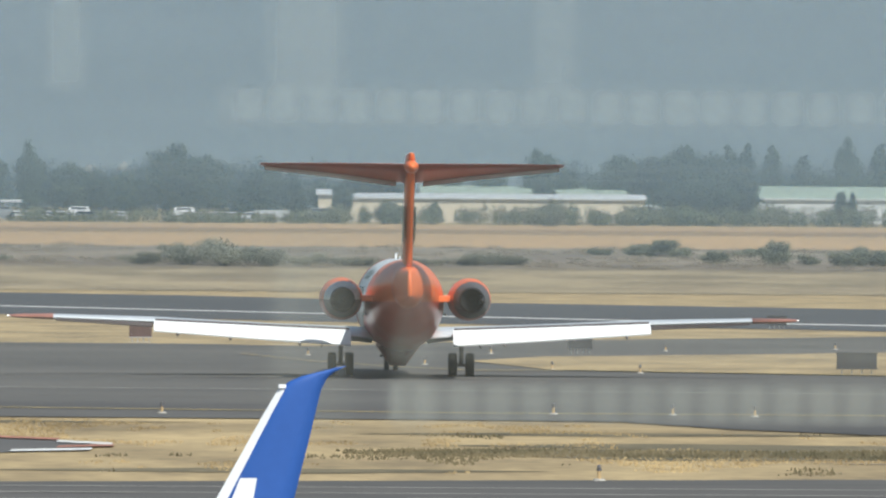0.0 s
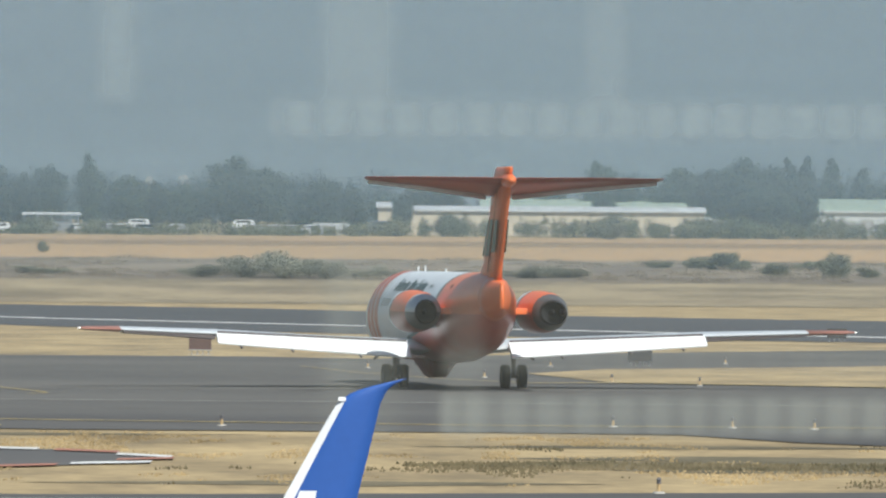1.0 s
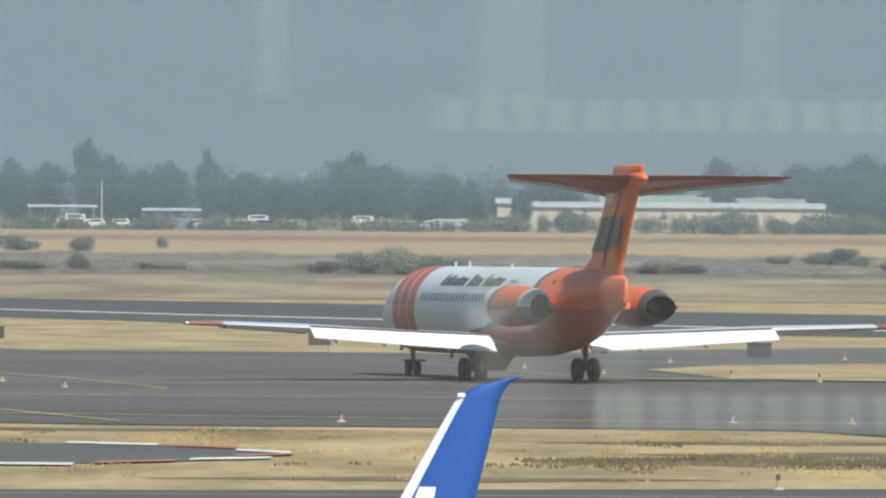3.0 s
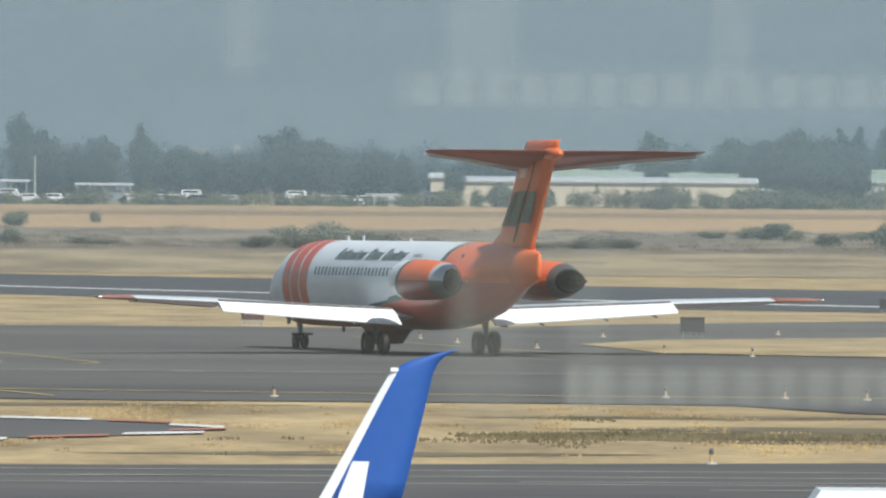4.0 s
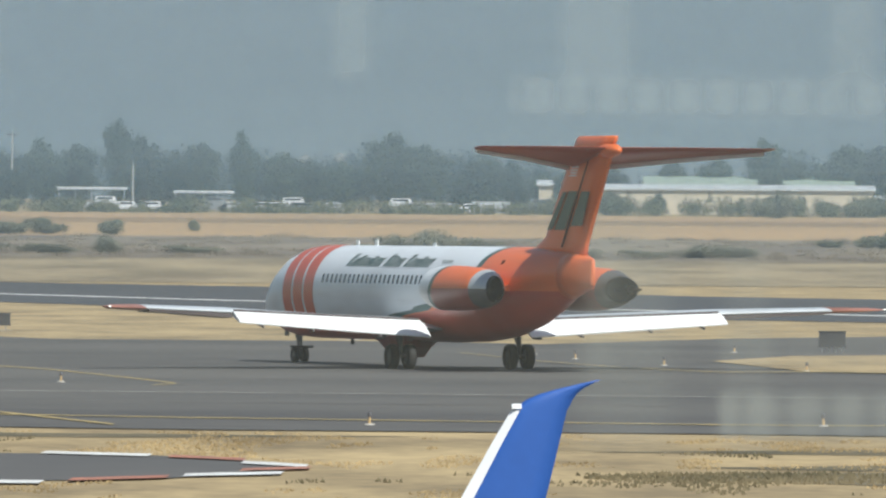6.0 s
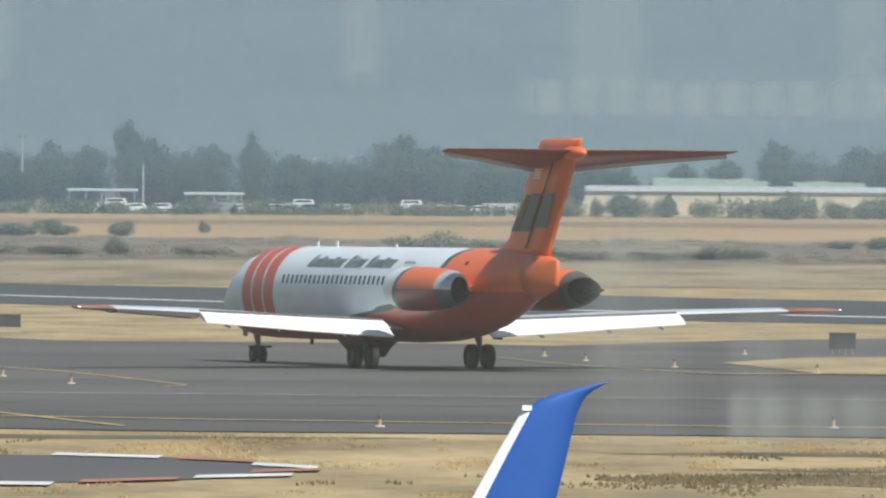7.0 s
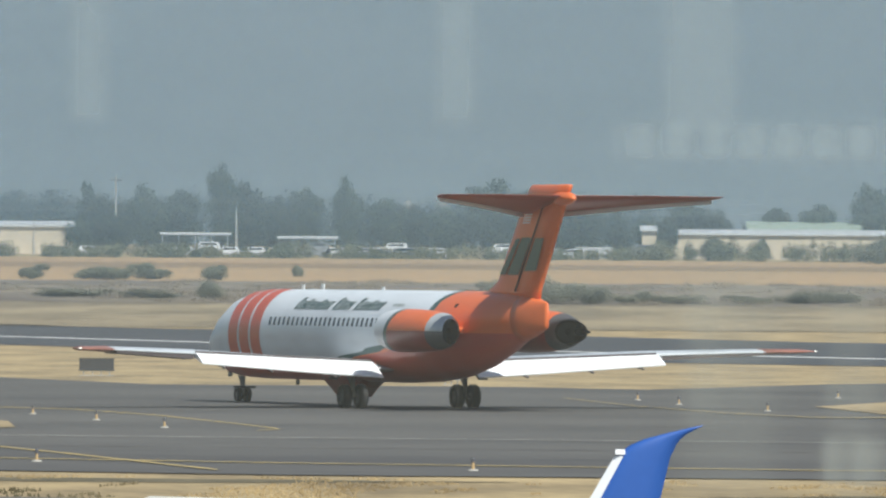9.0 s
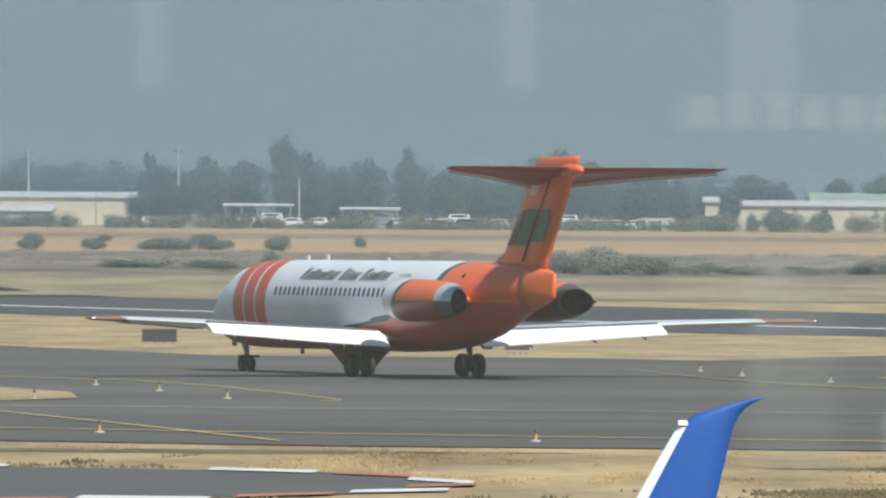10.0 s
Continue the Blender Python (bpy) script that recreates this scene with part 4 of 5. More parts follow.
def build_plants():
    prepare_plants()
    rng = np.random.default_rng(3)
    # (x, distance, height, width, kind) of the trees that stand out
    for i, (x, y, h, w, k) in enumerate([(-121.7, 1860, 11.7, 12.3, 0), (-117.1, 1880, 10.3, 10.1, 0), (-111.2, 1870, 10.9, 10.1, 0), (-104.6, 1860, 11.4, 12.3, 1), (-97.9, 1850, 12.8, 8.7, 1), (-94.1, 1835, 10.4, 8.8, 0), (-87.0, 1840, 12.3, 9.9, 0), (-81.1, 1845, 11.3, 8.8, 0), (-73.2, 1830, 16.0, 6.8, 0), (-68.8, 1835, 13.1, 10.4, 0), (-64.2, 1850, 10.1, 6.6, 0), (-58.4, 1835, 11.8, 7.7, 0), (-51.5, 1830, 14.1, 6.6, 0), (-44.7, 1840, 10.1, 9.9, 0), (-40.2, 1850, 8.7, 8.9, 0), (-33.7, 1840, 8.4, 8.8, 0), (-25.3, 1835, 13.6, 14.8, 0), (-19.6, 1845, 11.6, 9.9, 0), (-11.3, 1850, 8.8, 12.2, 1), (-9.5, 1851, 9.8, 6.7, 0), (-4.5, 1850, 8.8, 7.8, 1), (1.4, 1830, 6.7, 6.6, 0), (4.2, 1786, 7.4, 4.8, 0), (8.2, 1851, 9.6, 11.5, 0), (13.6, 1853, 8.2, 7.0, 0), (24.0, 1851, 8.8, 7.4, 0), (31.2, 1851, 9.4, 10.0, 0), (39.6, 1846, 13.2, 8.3, 0), (45.0, 1846, 9.7, 7.7, 0), (40.3, 1825, 6.9, 6.0, 0), (50.2, 1846, 8.7, 8.8, 0), (54.5, 1846, 12.2, 10.0, 0), (60.1, 1846, 11.8, 10.0, 0), (67.3, 1846, 14.1, 13.8, 0), (74.2, 1840, 14.2, 8.7, 1), (77.5, 1845, 14.7, 7.8, 1), (81.8, 1840, 14.3, 9.0, 1), (70.3, 1810, 9.0, 13.0, 0), (64.5, 1795, 6.9, 12.9, 0), (75.4, 1812, 10.0, 9.8, 0), (87.7, 1846, 12.4, 9.6, 1), (91.1, 1846, 8.7, 10.0, 0), (95.9, 1846, 15.9, 6.4, 0), (101.5, 1845, 14.5, 9.6, 1), (99.8, 1846, 9.7, 10.0, 0), (107.5, 1846, 10.8, 10.0, 0), (-96.3, 1800, 6.7, 5.9, 0), (-90.1, 1800, 7.0, 6.5, 0), (91.7, 1788, 6.2, 5.9, 1), (93.6, 1786, 6.0, 3.7, 1), (20.5, 1783, 3.9, 5.0, 1), (41.5, 1782, 3.3, 5.3, 0), (-129.4, 1860, 11.6, 11.1, 0), (-136.2, 1860, 11.0, 11.1, 0)]):
        plant({0: "broad", 1: "conifer"}[k], i, x, y, h, w, rng.uniform(0, 6.28))
    for i, (x, y, h, w) in enumerate([(47.8, 1440, 3.1, 7.6), (50.9, 1435, 1.8, 4.0), (45.0, 1450, 1.7, 3.6), (62.1, 1375, 3.8, 5.3), (66.6, 1380, 1.8, 3.8), (71.6, 1375, 3.2, 7.2), (76.3, 1375, 3.2, 5.3), (40.0, 1748, 4.7, 6.3), (54.1, 1385, 2.3, 5.0), (-12.0, 1345, 4.5, 10.4), (-6.6, 1345, 3.4, 8.2), (-17.8, 1350, 3.3, 8.2), (-23.0, 1350, 2.2, 6.7), (-1.2, 1350, 2.0, 6.7), (4.8, 1350, 1.7, 9.0), (21.1, 1360, 1.9, 9.1), (13.7, 1350, 1.6, 7.5), (25.7, 1365, 1.6, 7.6), (-51.0, 1560, 2.5, 2.1), (-97.3, 1520, 2.7, 4.9), (-88.0, 1520, 2.8, 4.9), (-80.1, 1525, 2.1, 5.9), (-76.1, 1520, 2.8, 6.7), (-71.4, 1525, 2.7, 6.8), (-61.6, 1520, 2.8, 5.1), (-55.3, 1365, 2.9, 4.5), (-74.0, 1375, 1.6, 12.2), (-63.1, 1365, 1.4, 10.6), (-44.6, 1370, 1.4, 9.1), (13.2, 1776, 4.8, 7.4), (40.2, 1450, 1.4, 4.8), (60.7, 1440, 1.5, 4.8)]):
        plant("bush" if x > 30 or y > 1505 else "scrub", i, x, y, h, w, rng.uniform(0, 6.28))
    # the wood behind and the hedge in front, as masses of leaf clumps
    lobes = []
    for i in range(420):
        x = rng.uniform(-170, 150)
        h = 9.5 + (1.5 if x > 45 else 0) + 3.0 * noise.noise((x * 0.06, 2.0, 0.0)) + rng.uniform(-1.2, 1.2) - (5.0 if 2 < x < 38 else 0)
        y = rng.uniform(1880, 1925)
        lobes.append(((x, y, terrain(y) + h * 0.5), (rng.uniform(2.0, 4.0), 4, h * 0.55)))
    me = leaf_mesh("far_woods", lobes, 150000, 0.30, M_LEAF, 90)
    tagged(new("far_woods", me), "hazy grey-green wood behind the buildings", "woods", kind="stuff")
    lobes = []
    for i in range(480):
        x = rng.uniform(-150, 130)
        h = 2.0 + 1.4 * noise.noise((x * 0.11, 7.0, 0.0)) + rng.uniform(-0.6, 1.0) + (1.0 if x > 2 else -0.35)
        y = rng.uniform(1765, 1778)
        lobes.append(((x, y, terrain(y) + h * 0.42), (rng.uniform(0.8, 2.0), 1.5, h * 0.58)))
    me = leaf_mesh("hedge", lobes, 70000, 0.24, M_HEDGE, 91)
    tagged(new("hedge", me), "uneven dull green hedge along the field", "hedge", kind="stuff")
    lobes = []
    for i in range(700):
        x, y = rng.uniform(-130, 110), rng.uniform(1338, 1505)
        if noise.noise((x * 0.03, y * 0.02, 4.0)) < -0.15:
            continue
        h = rng.uniform(0.3, 0.9)
        lobes.append(((x, y, terrain(y) + h * 0.3), (rng.uniform(1.0, 3.5), 2.0, h * 0.6)))
    me = leaf_mesh("low_brush", lobes, 110000, 0.10, M_BRUSHLEAF, 92)
    tagged(new("low_brush", me), "low brown brush on the rough strip", "brush", kind="stuff")


def blades(name, spots, height, width, material, seed):
    """Upright blades in small fans at the spots (x, y)."""
    rng = np.random.default_rng(seed)
    p = np.array(spots)
    n = len(p)
    h = height * rng.uniform(0.4, 1.2, n)
    a = rng.uniform(-0.6, 0.6, n)
    dx, dy = np.cos(a) * width * 0.5, np.sin(a) * width * 0.5
    lx, ly = rng.uniform(-0.4, 0.4, n) * h, rng.uniform(-0.3, 0.3, n) * h
    v = np.stack([np.stack([p[:, 0] - dx, p[:, 1] - dy, np.zeros(n)], 1), np.stack([p[:, 0] + dx, p[:, 1] + dy, np.zeros(n)], 1), np.stack([p[:, 0] + lx, p[:, 1] + ly, h], 1)], 1).reshape(-1, 3)
    return mesh_of(name, v.tolist(), [(3 * i, 3 * i + 1, 3 * i + 2) for i in range(n)], material)


def build_tufts():
    """Ragged dry grass and olive weeds on the strips before the taxiway."""
    rng = np.random.default_rng(17)
    dry, weeds = [], []
    for _ in range(150000):
        x, y = rng.uniform(-30, 45), rng.uniform(249, 322)
        far = float(np.interp(x, [-30, -10, 4, 9.6, 12.7, 16.9, 61], [328, 322, 320.5, 319, 307.5, 299, 287]))
        on_road = x < float(np.interp(y, [250, 268, 281, 288, 293, 306], [-62, -7.6, -4.9, -6.5, -9.0, -62]))
        if y > far or on_road:
            continue
        clump = noise.noise((x * 0.16, y * 0.05, 3.0)) + 0.6 * noise.noise((x * 0.7, y * 0.16, 9.0))
        strip = x > 1.5 + 2.0 * noise.noise((y * 0.2, 1.0, 0.0)) and abs(y - 272.5 - 2.0 * noise.noise((x * 0.12, 0.0, 5.0))) < 4.5 + 3.0 * noise.noise((x * 0.3, 7.0, 0.0))
        if strip:
            weeds.append((x, y))
        elif clump > 0.2 and rng.uniform() < 0.45:
            dry.append((x, y))
        elif clump < -0.5 and rng.uniform() < 0.3:
            weeds.append((x, y))
    tagged(new("dry_tufts", blades("dry_tufts", dry, 0.06, 0.07, M_GRASS, 31)), "tufts of dry straw-coloured grass on the infield", "grass", kind="stuff")
    tagged(new("weed_tufts", blades("weed_tufts", weeds, 0.10, 0.08, M_OLIVE, 32)), "ragged olive and brown weeds in the dry grass", "weeds", kind="stuff")


# ---------------------------------------------------------------- buildings behind the field
def build_hall(x0, x1, y, z0, zt, deep, wall, roof, label, ribs=14, rise=0.6, doors=()):
    """A long low metal building: walls with ribs, eaves and a shallow roof."""
    ob = tagged(new("warehouse"), label, "building", "buildings behind the field")
    ob.location = (x0, y, z0)
    w, h = x1 - x0, zt - z0
    part("wall", boxes((0, w, 0, deep, -1.0, h - 0.1)), wall, ob)
    v = [(-0.4, -0.5, h - 0.1), (w + 0.4, -0.5, h - 0.1), (w + 0.4, deep / 2, h + rise), (-0.4, deep / 2, h + rise), (w + 0.4, deep + 0.5, h - 0.1), (-0.4, deep + 0.5, h - 0.1)]
    v += [(a, b, c - 0.22) for a, b, c in v]
    f = [(0, 1, 2, 3), (3, 2, 4, 5), (6, 9, 8, 7), (9, 11, 10, 8), (0, 6, 7, 1), (5, 4, 10, 11), (1, 7, 8, 2), (2, 8, 10, 4), (0, 3, 9, 6), (3, 5, 11, 9)]
    part("roof", mesh_of("roof", v, f, roof), None, ob)
    part("gutter", boxes((-0.3, w + 0.3, -0.62, -0.5, h - 0.34, h - 0.08)), M_ROOFW, ob, "pale gutter")
    for i in range(ribs):
        x = w * (i + 0.5) / ribs
        part("wall_rib", boxes((x - 0.06, x + 0.06, -0.06, 0.0, -0.8, h - 0.2)), wall, ob)
    for x, dw, dh in doors:
        part("door", boxes((x, x + dw, -0.08, 0.02, -0.2, dh)), M_GREYWALL, ob, "grey roller door")
    return ob


def build_carport(x0, x1, y, zt):
    ob = tagged(new("carport"), "open carport with a pale flat metal roof", "shelter", "carports")
    z0 = terrain(y)
    ob.location = (x0, y, z0)
    w, h = x1 - x0, zt - z0
    part("roof", boxes((0, w, -2.5, 2.5, h - 0.45, h), bevel=0.05), M_ROOFW, ob)
    part("fascia", boxes((0, w, -2.56, -2.5, h - 0.5, h - 0.3)), M_STEEL, ob)
    n = 5
    for i in range(n):
        x = 0.4 + (w - 0.8) * i / (n - 1)
        part("post", boxes((x - 0.08, x + 0.08, -2.2, -2.04, -0.2, h - 0.45)), M_STEEL, ob)
    return ob


def build_vehicle(x, y, length, height, paint, label):
    ob = tagged(new("parked_vehicle"), label, "vehicle", "vehicles beyond the hedge")
    L, Hh = length, height
    prof = [(0, 0.35), (0, 0.9), (0.15 * L, 1.0), (0.28 * L, Hh), (0.86 * L, Hh), (0.97 * L, 1.0), (L, 0.85), (L, 0.35)]
    skin("body", [[(a, s, b) for a, b in prof] for s in (-0.9, 0.9)], paint, ob, smooth=False)
    skin("window", [[(a, s, b) for a, b in ((0.30 * L, Hh - 0.5), (0.34 * L, Hh - 0.16), (0.78 * L, Hh - 0.16), (0.82 * L, Hh - 0.5))] for s in (-0.92, 0.92)], M_GLASS, ob, smooth=False)
    for a in (0.2, 0.8):
        bm = tube(bmesh.new(), (a * L, -0.92, 0.34), (a * L, 0.92, 0.34), 0.34, 0.34, 14)
        part("wheel", bm, M_RUBBER, ob)
    ob.location = (x, y, terrain(y))
    return ob


def build_pole(x, y, h, arm=True):
    ob = tagged(new("utility_pole"), "pale utility pole against the trees", "pole", "utility poles")
    part("post", tube(bmesh.new(), (0, 0, -0.3), (0, 0, h), 0.22, 0.13, 8), M_CONC, ob)
    if arm:
        part("crossarm", boxes((-1.0, 1.0, -0.07, 0.07, h - 0.8, h - 0.6)), M_BARK, ob)
    ob.location = (x, y, terrain(y))
    return ob


def build_town():
    build_hall(5.4, 57.4, 1790, 9.33, 13.83, 22, M_BEIGE, M_ROOFW, "long beige metal warehouse with a white roof", 22, 0.7, ())
    build_hall(0.2, 5.1, 1794, 9.39, 14.42, 14, M_BEIGE, M_ROOFW, "small beige annex with a white roof", 4, 0.7, ())
    build_hall(57.7, 63.9, 1800, 9.49, 12.39, 10, M_GREYWALL, M_ROOFW, "low pale shed beside the warehouse", 4, 0.4, ())
    build_hall(18.9, 55.3, 1830, 9.95, 14.31, 40, M_GREYWALL, M_ROOFG, "wide building with a pale green metal roof", 12, 1.9, ())
    build_hall(77.8, 109.7, 1815, 9.72, 14.17, 40, M_ROOFW, M_ROOFG, "pale building with a green metal roof and dark doors", 12, 2.2, ((3, 2.5, 3), (8, 2.5, 3), (13, 2.5, 3)))
    build_hall(-134.0, -97.4, 1800, 9.49, 14.55, 24, M_BEIGE, M_ROOFW, "cream warehouse with a white roof edge", 12, 0.7, ())
    build_hall(-133.3, -111.6, 1790, 9.33, 12.10, 8, M_GREYWALL, M_ROOFW, "low grey shed before the cream warehouse", 6, 0.6, ())
    build_hall(-10.8, -5.2, 1790, 9.33, 10.53, 8, M_GREYWALL, M_GREYWALL, "low grey-roofed shed behind the hedge", 4, 0.8, ())
    build_carport(-81.8, -69.9, 1786, 13.31)
    build_carport(-61.9, -51.7, 1786, 12.81)
    build_vehicle(-80.0, 1781, 4.4, 1.7, M_CARWHITE, "white parked car half hidden by the hedge")
    build_vehicle(-76.5, 1781, 5.5, 2.5, M_CARWHITE, "white parked van half hidden by the hedge")
    build_vehicle(-72.3, 1781, 4.4, 1.7, M_CARWHITE, "white parked car half hidden by the hedge")
    build_vehicle(-58.0, 1781, 5.5, 2.5, M_CARGREY, "grey parked car half hidden by the hedge")
    build_vehicle(-54.2, 1781, 4.4, 1.7, M_CARWHITE, "white parked car half hidden by the hedge")
    build_vehicle(-51.5, 1781, 4.4, 1.7, M_CARWHITE, "white parked car half hidden by the hedge")
    build_vehicle(-47.4, 1781, 4.4, 1.7, M_CARWHITE, "white parked car half hidden by the hedge")
    build_vehicle(-44.6, 1781, 5.5, 2.5, M_CARWHITE, "white parked van half hidden by the hedge")
    build_vehicle(-41.4, 1781, 4.4, 1.7, M_CARGREY, "grey parked car half hidden by the hedge")
    build_vehicle(-26.3, 1781, 5.5, 2.5, M_CARWHITE, "white parked van half hidden by the hedge")
    build_vehicle(-23.5, 1781, 4.4, 1.7, M_CARWHITE, "white parked car half hidden by the hedge")
    build_vehicle(-20.4, 1781, 4.4, 1.7, M_CARWHITE, "white parked car half hidden by the hedge")
    build_vehicle(-17.4, 1781, 4.4, 1.7, M_CARWHITE, "white parked car half hidden by the hedge")
    build_vehicle(-2.6, 1781, 5.5, 2.5, M_CARGREY, "grey parked car half hidden by the hedge")
    build_vehicle(-1.1, 1781, 4.4, 1.7, M_CARWHITE, "white parked car half hidden by the hedge")
    build_vehicle(-96.4, 1781, 4.4, 1.7, M_CARWHITE, "white parked car half hidden by the hedge")
    build_vehicle(-62.4, 1781, 4.4, 1.7, M_CARWHITE, "white parked car half hidden by the hedge")
    build_vehicle(-49.4, 1781, 4.4, 1.7, M_CARWHITE, "white parked car half hidden by the hedge")
    build_vehicle(-43.0, 1781, 4.4, 1.7, M_CARGREY, "grey parked car half hidden by the hedge")
    build_vehicle(-37.1, 1781, 4.4, 1.7, M_CARWHITE, "white parked car half hidden by the hedge")
    build_vehicle(-13.8, 1781, 4.4, 1.7, M_CARWHITE, "white parked car half hidden by the hedge")
    build_vehicle(-67.9, 1781, 4.4, 1.7, M_CARWHITE, "white parked car half hidden by the hedge")
    build_pole(-69.0, 1788, 8.3, False)
    build_pole(-91.0, 1815, 13.4, True)
    build_pole(-117.0, 1815, 13.0, True)
    build_pole(-103.5, 1786, 5.6, False)
    silo = tagged(new("silo"), "pale silo beyond the trees", "silo", "silos")
    part("shell", tube(bmesh.new(), (0, 0, 0), (0, 0, 9.3), 1.3, 1.3, 18), M_CONC, silo)
    part("cap", tube(bmesh.new(), (0, 0, 9.3), (0, 0, 10.3), 1.35, 0.3, 18), M_CONC, silo)
    silo.location = (-46.7, 2100, 11.36)
    silo = tagged(new("silo"), "pale silo beyond the trees", "silo", "silos")
    part("shell", tube(bmesh.new(), (0, 0, 0), (0, 0, 9.7), 1.3, 1.3, 18), M_CONC, silo)
    part("cap", tube(bmesh.new(), (0, 0, 9.7), (0, 0, 10.7), 1.35, 0.3, 18), M_CONC, silo)
    silo.location = (-39.8, 2100, 11.36)
    for y, z in ((1800, 19.6), (1801, 18.9), (1803, 17.2)):
        bm = bmesh.new()
        for i in range(40):
            a, b = -180 + i * 8.5, -171.5 + i * 8.5
            sag = lambda x: z - 0.25 * math.sin(math.pi * ((x + 180) % 68) / 68)
            tube(bm, (a, y, sag(a)), (b, y, sag(b)), 0.022, 0.022, 5)
        ob = part("power_line", bm, M_STEEL)
        tagged(ob, "thin overhead power line before the trees", "cable", "power lines")


# ---------------------------------------------------------------- air and distance
def build_distance():
    m = bpy.data.materials.new("glowing_haze_hills")
    m.use_nodes = True
    n, l = m.node_tree.nodes, m.node_tree.links
    n.remove(n["Principled BSDF"])
    # the backdrop glows by itself, with the haze put into its emission colour
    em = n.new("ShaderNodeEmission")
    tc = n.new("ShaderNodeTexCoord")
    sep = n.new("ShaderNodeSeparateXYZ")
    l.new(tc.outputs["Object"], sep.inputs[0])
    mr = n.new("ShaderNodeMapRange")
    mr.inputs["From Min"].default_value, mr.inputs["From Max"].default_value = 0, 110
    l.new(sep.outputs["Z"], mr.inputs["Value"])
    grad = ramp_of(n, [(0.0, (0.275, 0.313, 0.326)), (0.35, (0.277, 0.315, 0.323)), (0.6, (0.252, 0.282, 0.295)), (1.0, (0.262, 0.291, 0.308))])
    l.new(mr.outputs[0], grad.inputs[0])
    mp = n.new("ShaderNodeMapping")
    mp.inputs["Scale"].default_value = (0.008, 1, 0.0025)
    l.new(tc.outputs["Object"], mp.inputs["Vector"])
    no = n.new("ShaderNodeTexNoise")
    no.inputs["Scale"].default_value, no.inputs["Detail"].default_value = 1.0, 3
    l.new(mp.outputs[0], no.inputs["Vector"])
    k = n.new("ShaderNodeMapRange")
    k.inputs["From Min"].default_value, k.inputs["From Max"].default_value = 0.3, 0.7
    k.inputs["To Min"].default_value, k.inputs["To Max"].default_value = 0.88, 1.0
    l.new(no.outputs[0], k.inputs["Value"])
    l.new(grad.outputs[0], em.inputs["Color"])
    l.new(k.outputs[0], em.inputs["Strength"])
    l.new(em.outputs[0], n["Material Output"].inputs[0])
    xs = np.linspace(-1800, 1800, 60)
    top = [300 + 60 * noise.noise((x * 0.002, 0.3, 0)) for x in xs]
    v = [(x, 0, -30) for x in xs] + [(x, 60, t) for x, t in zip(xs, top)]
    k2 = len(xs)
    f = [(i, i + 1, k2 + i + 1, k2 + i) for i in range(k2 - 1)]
    ob = tagged(new("backdrop", mesh_of("backdrop", v, f, m)), "glowing grey hillside backdrop, smoke haze put into its colour", "backdrop", kind="structure")
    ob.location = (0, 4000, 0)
    far = (0.145, 0.210, 0.262)
    # pale bands and beaded rows that imitate reflections in a window pane
    low_reflections = [(13.2, 9.0, 0.95, 0.55, 0.22, 0.36, 1.06), (13.2, 9.0, 2.55, 0.35, 0.2, 0.10, 1.06), (1.85, 1.1, 2.8, 2.8, 0.6, 0.13, 0), (1.2, 0.35, 3.6, 1.6, 0.25, 0.07, 0), (4.9, 0.5, 2.6, 2.6, 0.3, 0.10, 0)]
    high_reflections = [(96, 102, 36.5, 4.1, 1.8, 0.72, 8.1), (-122, 4.0, 72, 32, 2.2, 0.46, 0), (-41, 4.2, 72, 32, 2.2, 0.50, 0), (13, 8.0, 72, 32, 2.6, 0.52, 0), (69, 4.5, 72, 32, 2.2, 0.46, 0), (150, 6.0, 72, 32, 2.2, 0.46, 0)]
    made = []
    # flat sheets stand in for haze; the first and last carry the reflections
    for y, a, fade, w, high, grain, colour, reflections in ((300, 0.10, 2.0, 90, 20, 0.10, (0.29, 0.31, 0.29), low_reflections), (1150, 0.14, 9, 500, 60, 0.02, far, ()), (1325, 0.22, 7, 600, 70, 0.02, far, ()), (1640, 0.36, 14, 700, 80, 0.02, far, ()), (1856, 0.28, 12, 800, 90, 0.02, far, ()), (2300, 0.0, 12, 900, 140, 0.02, (0.38, 0.41, 0.405), high_reflections)):
        vm = veil_material("haze_reflection_sheet", colour, a, fade, grain, reflections)
        o = new("haze_reflection_sheet", mesh_of("haze_reflection_sheet", [(-w, 0, 0), (w, 0, 0), (w, 0, high), (-w, 0, high)], [(0, 1, 2, 3)], vm))
        o.location = (0, y, 0 if reflections else terrain(y) - 2)
        tagged(o, "pale window reflections painted onto a haze sheet" if reflections else "flat sheet standing in for grey smoke haze over the fields", "haze", kind="stuff")
        if reflections:
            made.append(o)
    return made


build_ground()
reflections_near, reflections_far = build_distance()
aircraft, wheels = build_aircraft()
build_winglet()
build_sign(-9.8, 570, 1.25, 0.8, True)
build_sign(13.6, 526.5, 1.25, 0.72)
build_sign(23.6, 446, 1.75, 0.68)
build_sign(-30.2, 608.5, 1.9, 0.66)
build_sign(31.1, 690, 1.3, 0.6)
edge_light = build_edge_light()
edge_light.location = (-5.0, 332.5, 0.03)
for x, y in ((7.8, 335.4), (11.7, 334.9), (14.3, 332.8), (8.9, 520.8), (5, 470.4), (10.5, 454.6), (14.1, 444.7), (18.4, 538), (28.1, 553), (6.7, 241.3), (-17.8, 342), (-24, 444.7), (-20.7, 429.3), (-17.3, 411.1), (-23.9, 406.4), (-0.4, 507.5), (1.4, 491)):
    copy_thing(edge_light, pose(x, y, 0.03))
build_plants()
build_tufts()
build_town()


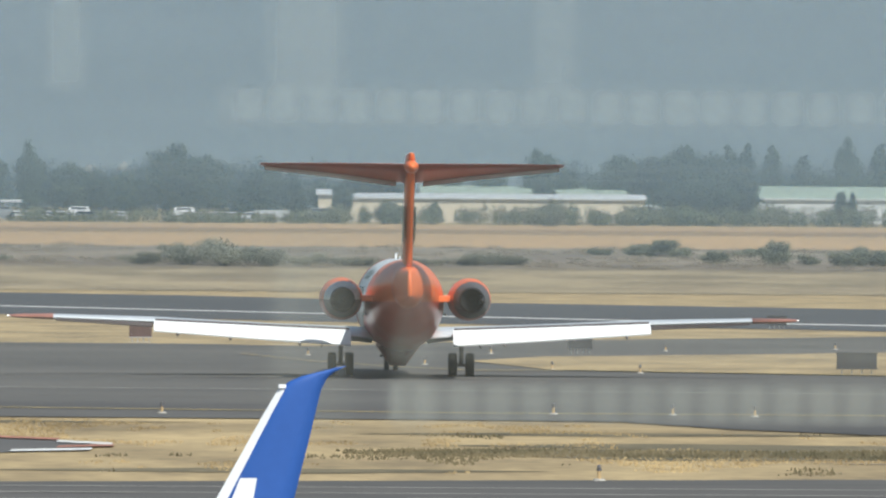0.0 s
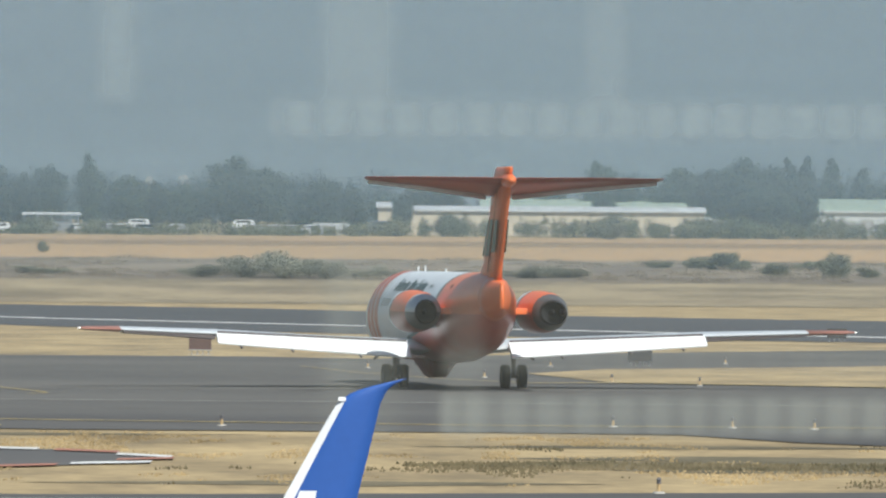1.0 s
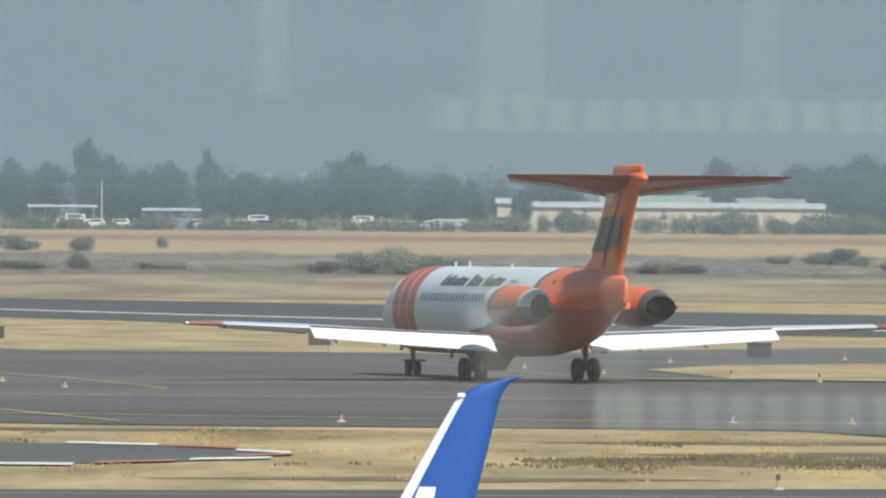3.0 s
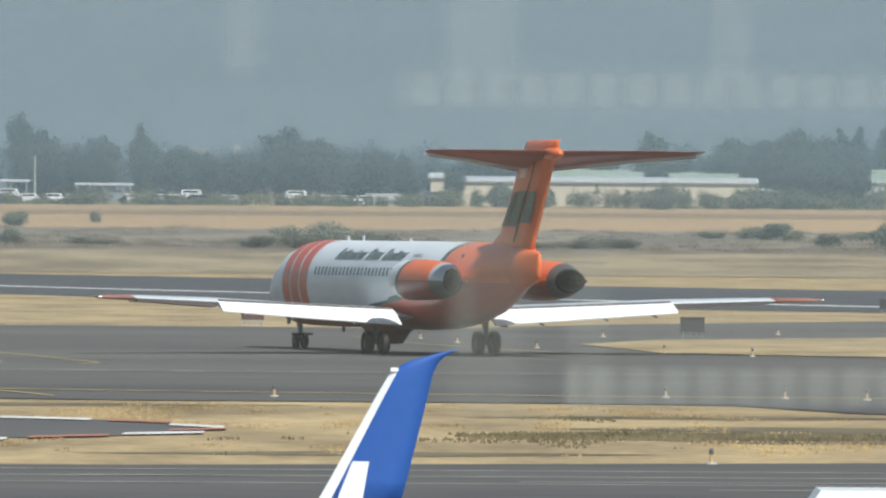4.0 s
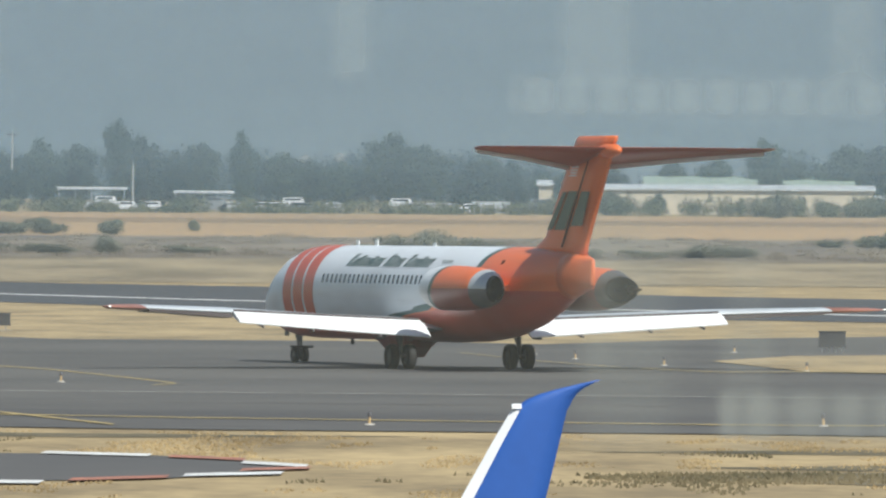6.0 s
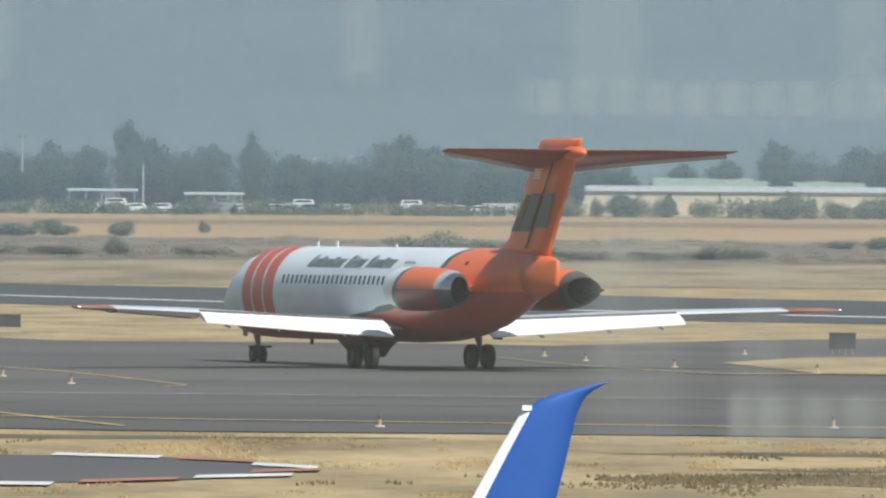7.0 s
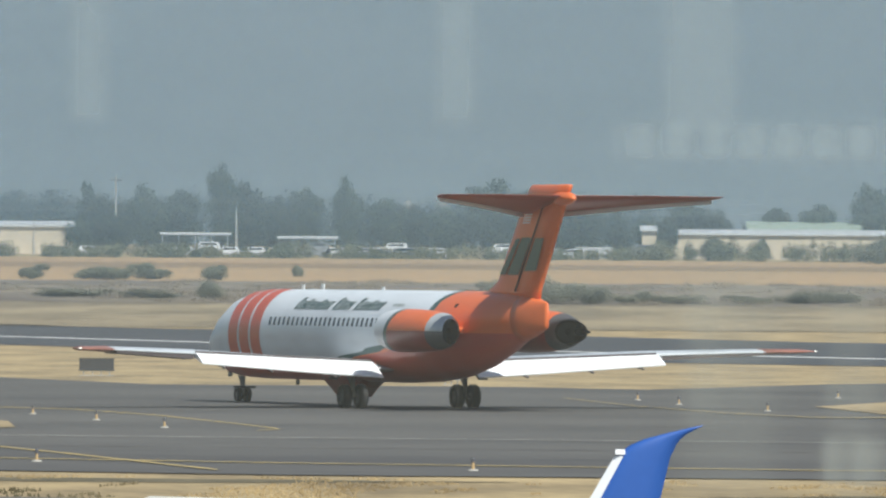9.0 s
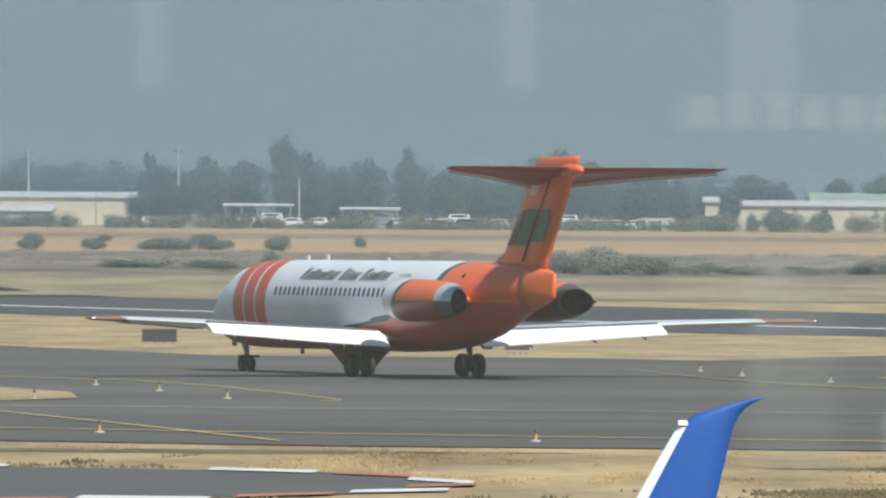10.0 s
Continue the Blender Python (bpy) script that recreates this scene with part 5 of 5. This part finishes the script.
# made-up van form for a low white shape of unknown kind
van = build_vehicle(3.75, 139, 5.6, 2.04, M_CARWHITE, "unidentified white shape on the apron below, built as a van")
van.location.z = 0.03


def motions():
    # the imitated window reflections slide sideways while the rest of the haze stands
    for veil, y, scale in ((reflections_near, 300, 1.0), (reflections_far, 2300, 7.67)):
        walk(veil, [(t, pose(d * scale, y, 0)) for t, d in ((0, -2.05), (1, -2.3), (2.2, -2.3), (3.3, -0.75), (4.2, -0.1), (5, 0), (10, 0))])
    walk(aircraft, [
        (0, pose(3.57, 430.60, 0, 0, 0, 0.81)),
        (0.5, pose(3.49, 432.26, 0, 0, 0, 4.05)),
        (1, pose(3.33, 434.05, 0, 0, 0, 7.09)),
        (1.5, pose(3.03, 436.06, 0, 0, 0, 9.76)),
        (2, pose(2.61, 438.24, 0, 0, 0, 12.05)),
        (2.5, pose(2.08, 440.51, 0, 0, 0, 13.98)),
        (3, pose(1.48, 442.79, 0, 0, 0, 15.58)),
        (3.5, pose(0.82, 445.00, 0, 0, 0, 16.89)),
        (4, pose(0.12, 447.10, 0, 0, 0, 17.93)),
        (4.5, pose(-0.64, 449.30, 0, 0, 0, 18.79)),
        (5, pose(-1.50, 451.77, 0, 0, 0, 19.54)),
        (5.5, pose(-2.43, 454.40, 0, 0, 0, 20.20)),
        (6, pose(-3.39, 457.06, 0, 0, 0, 20.79)),
        (6.5, pose(-4.38, 459.74, 0, 0, 0, 21.32)),
        (7, pose(-5.41, 462.44, 0, 0, 0, 21.79)),
        (7.5, pose(-6.48, 465.20, 0, 0, 0, 22.21)),
        (8, pose(-7.60, 468.02, 0, 0, 0, 22.59)),
        (8.5, pose(-8.76, 470.89, 0, 0, 0, 22.96)),
        (9, pose(-9.97, 473.80, 0, 0, 0, 23.35)),
        (9.5, pose(-11.23, 476.74, 0, 0, 0, 23.79)),
        (10, pose(-12.51, 479.70, 0, 0, 0, 24.25)),
    ])
    path = [0.0, 1.7, 3.5, 5.5, 7.7, 10.05, 12.4, 14.7, 16.9, 19.25, 21.85, 24.65, 27.5, 30.35, 33.25, 36.2, 39.25, 42.35, 45.5, 48.7, 51.9]
    for ob, x, y, r in wheels:
        rows = []
        for i in range(151):
            s = float(np.interp(i / 15, np.linspace(0, 10, 21), path))
            rows.append((i / 15, pose(x, y, r, -math.degrees(s / r) % 360)))
        walk(ob, rows)


motions()
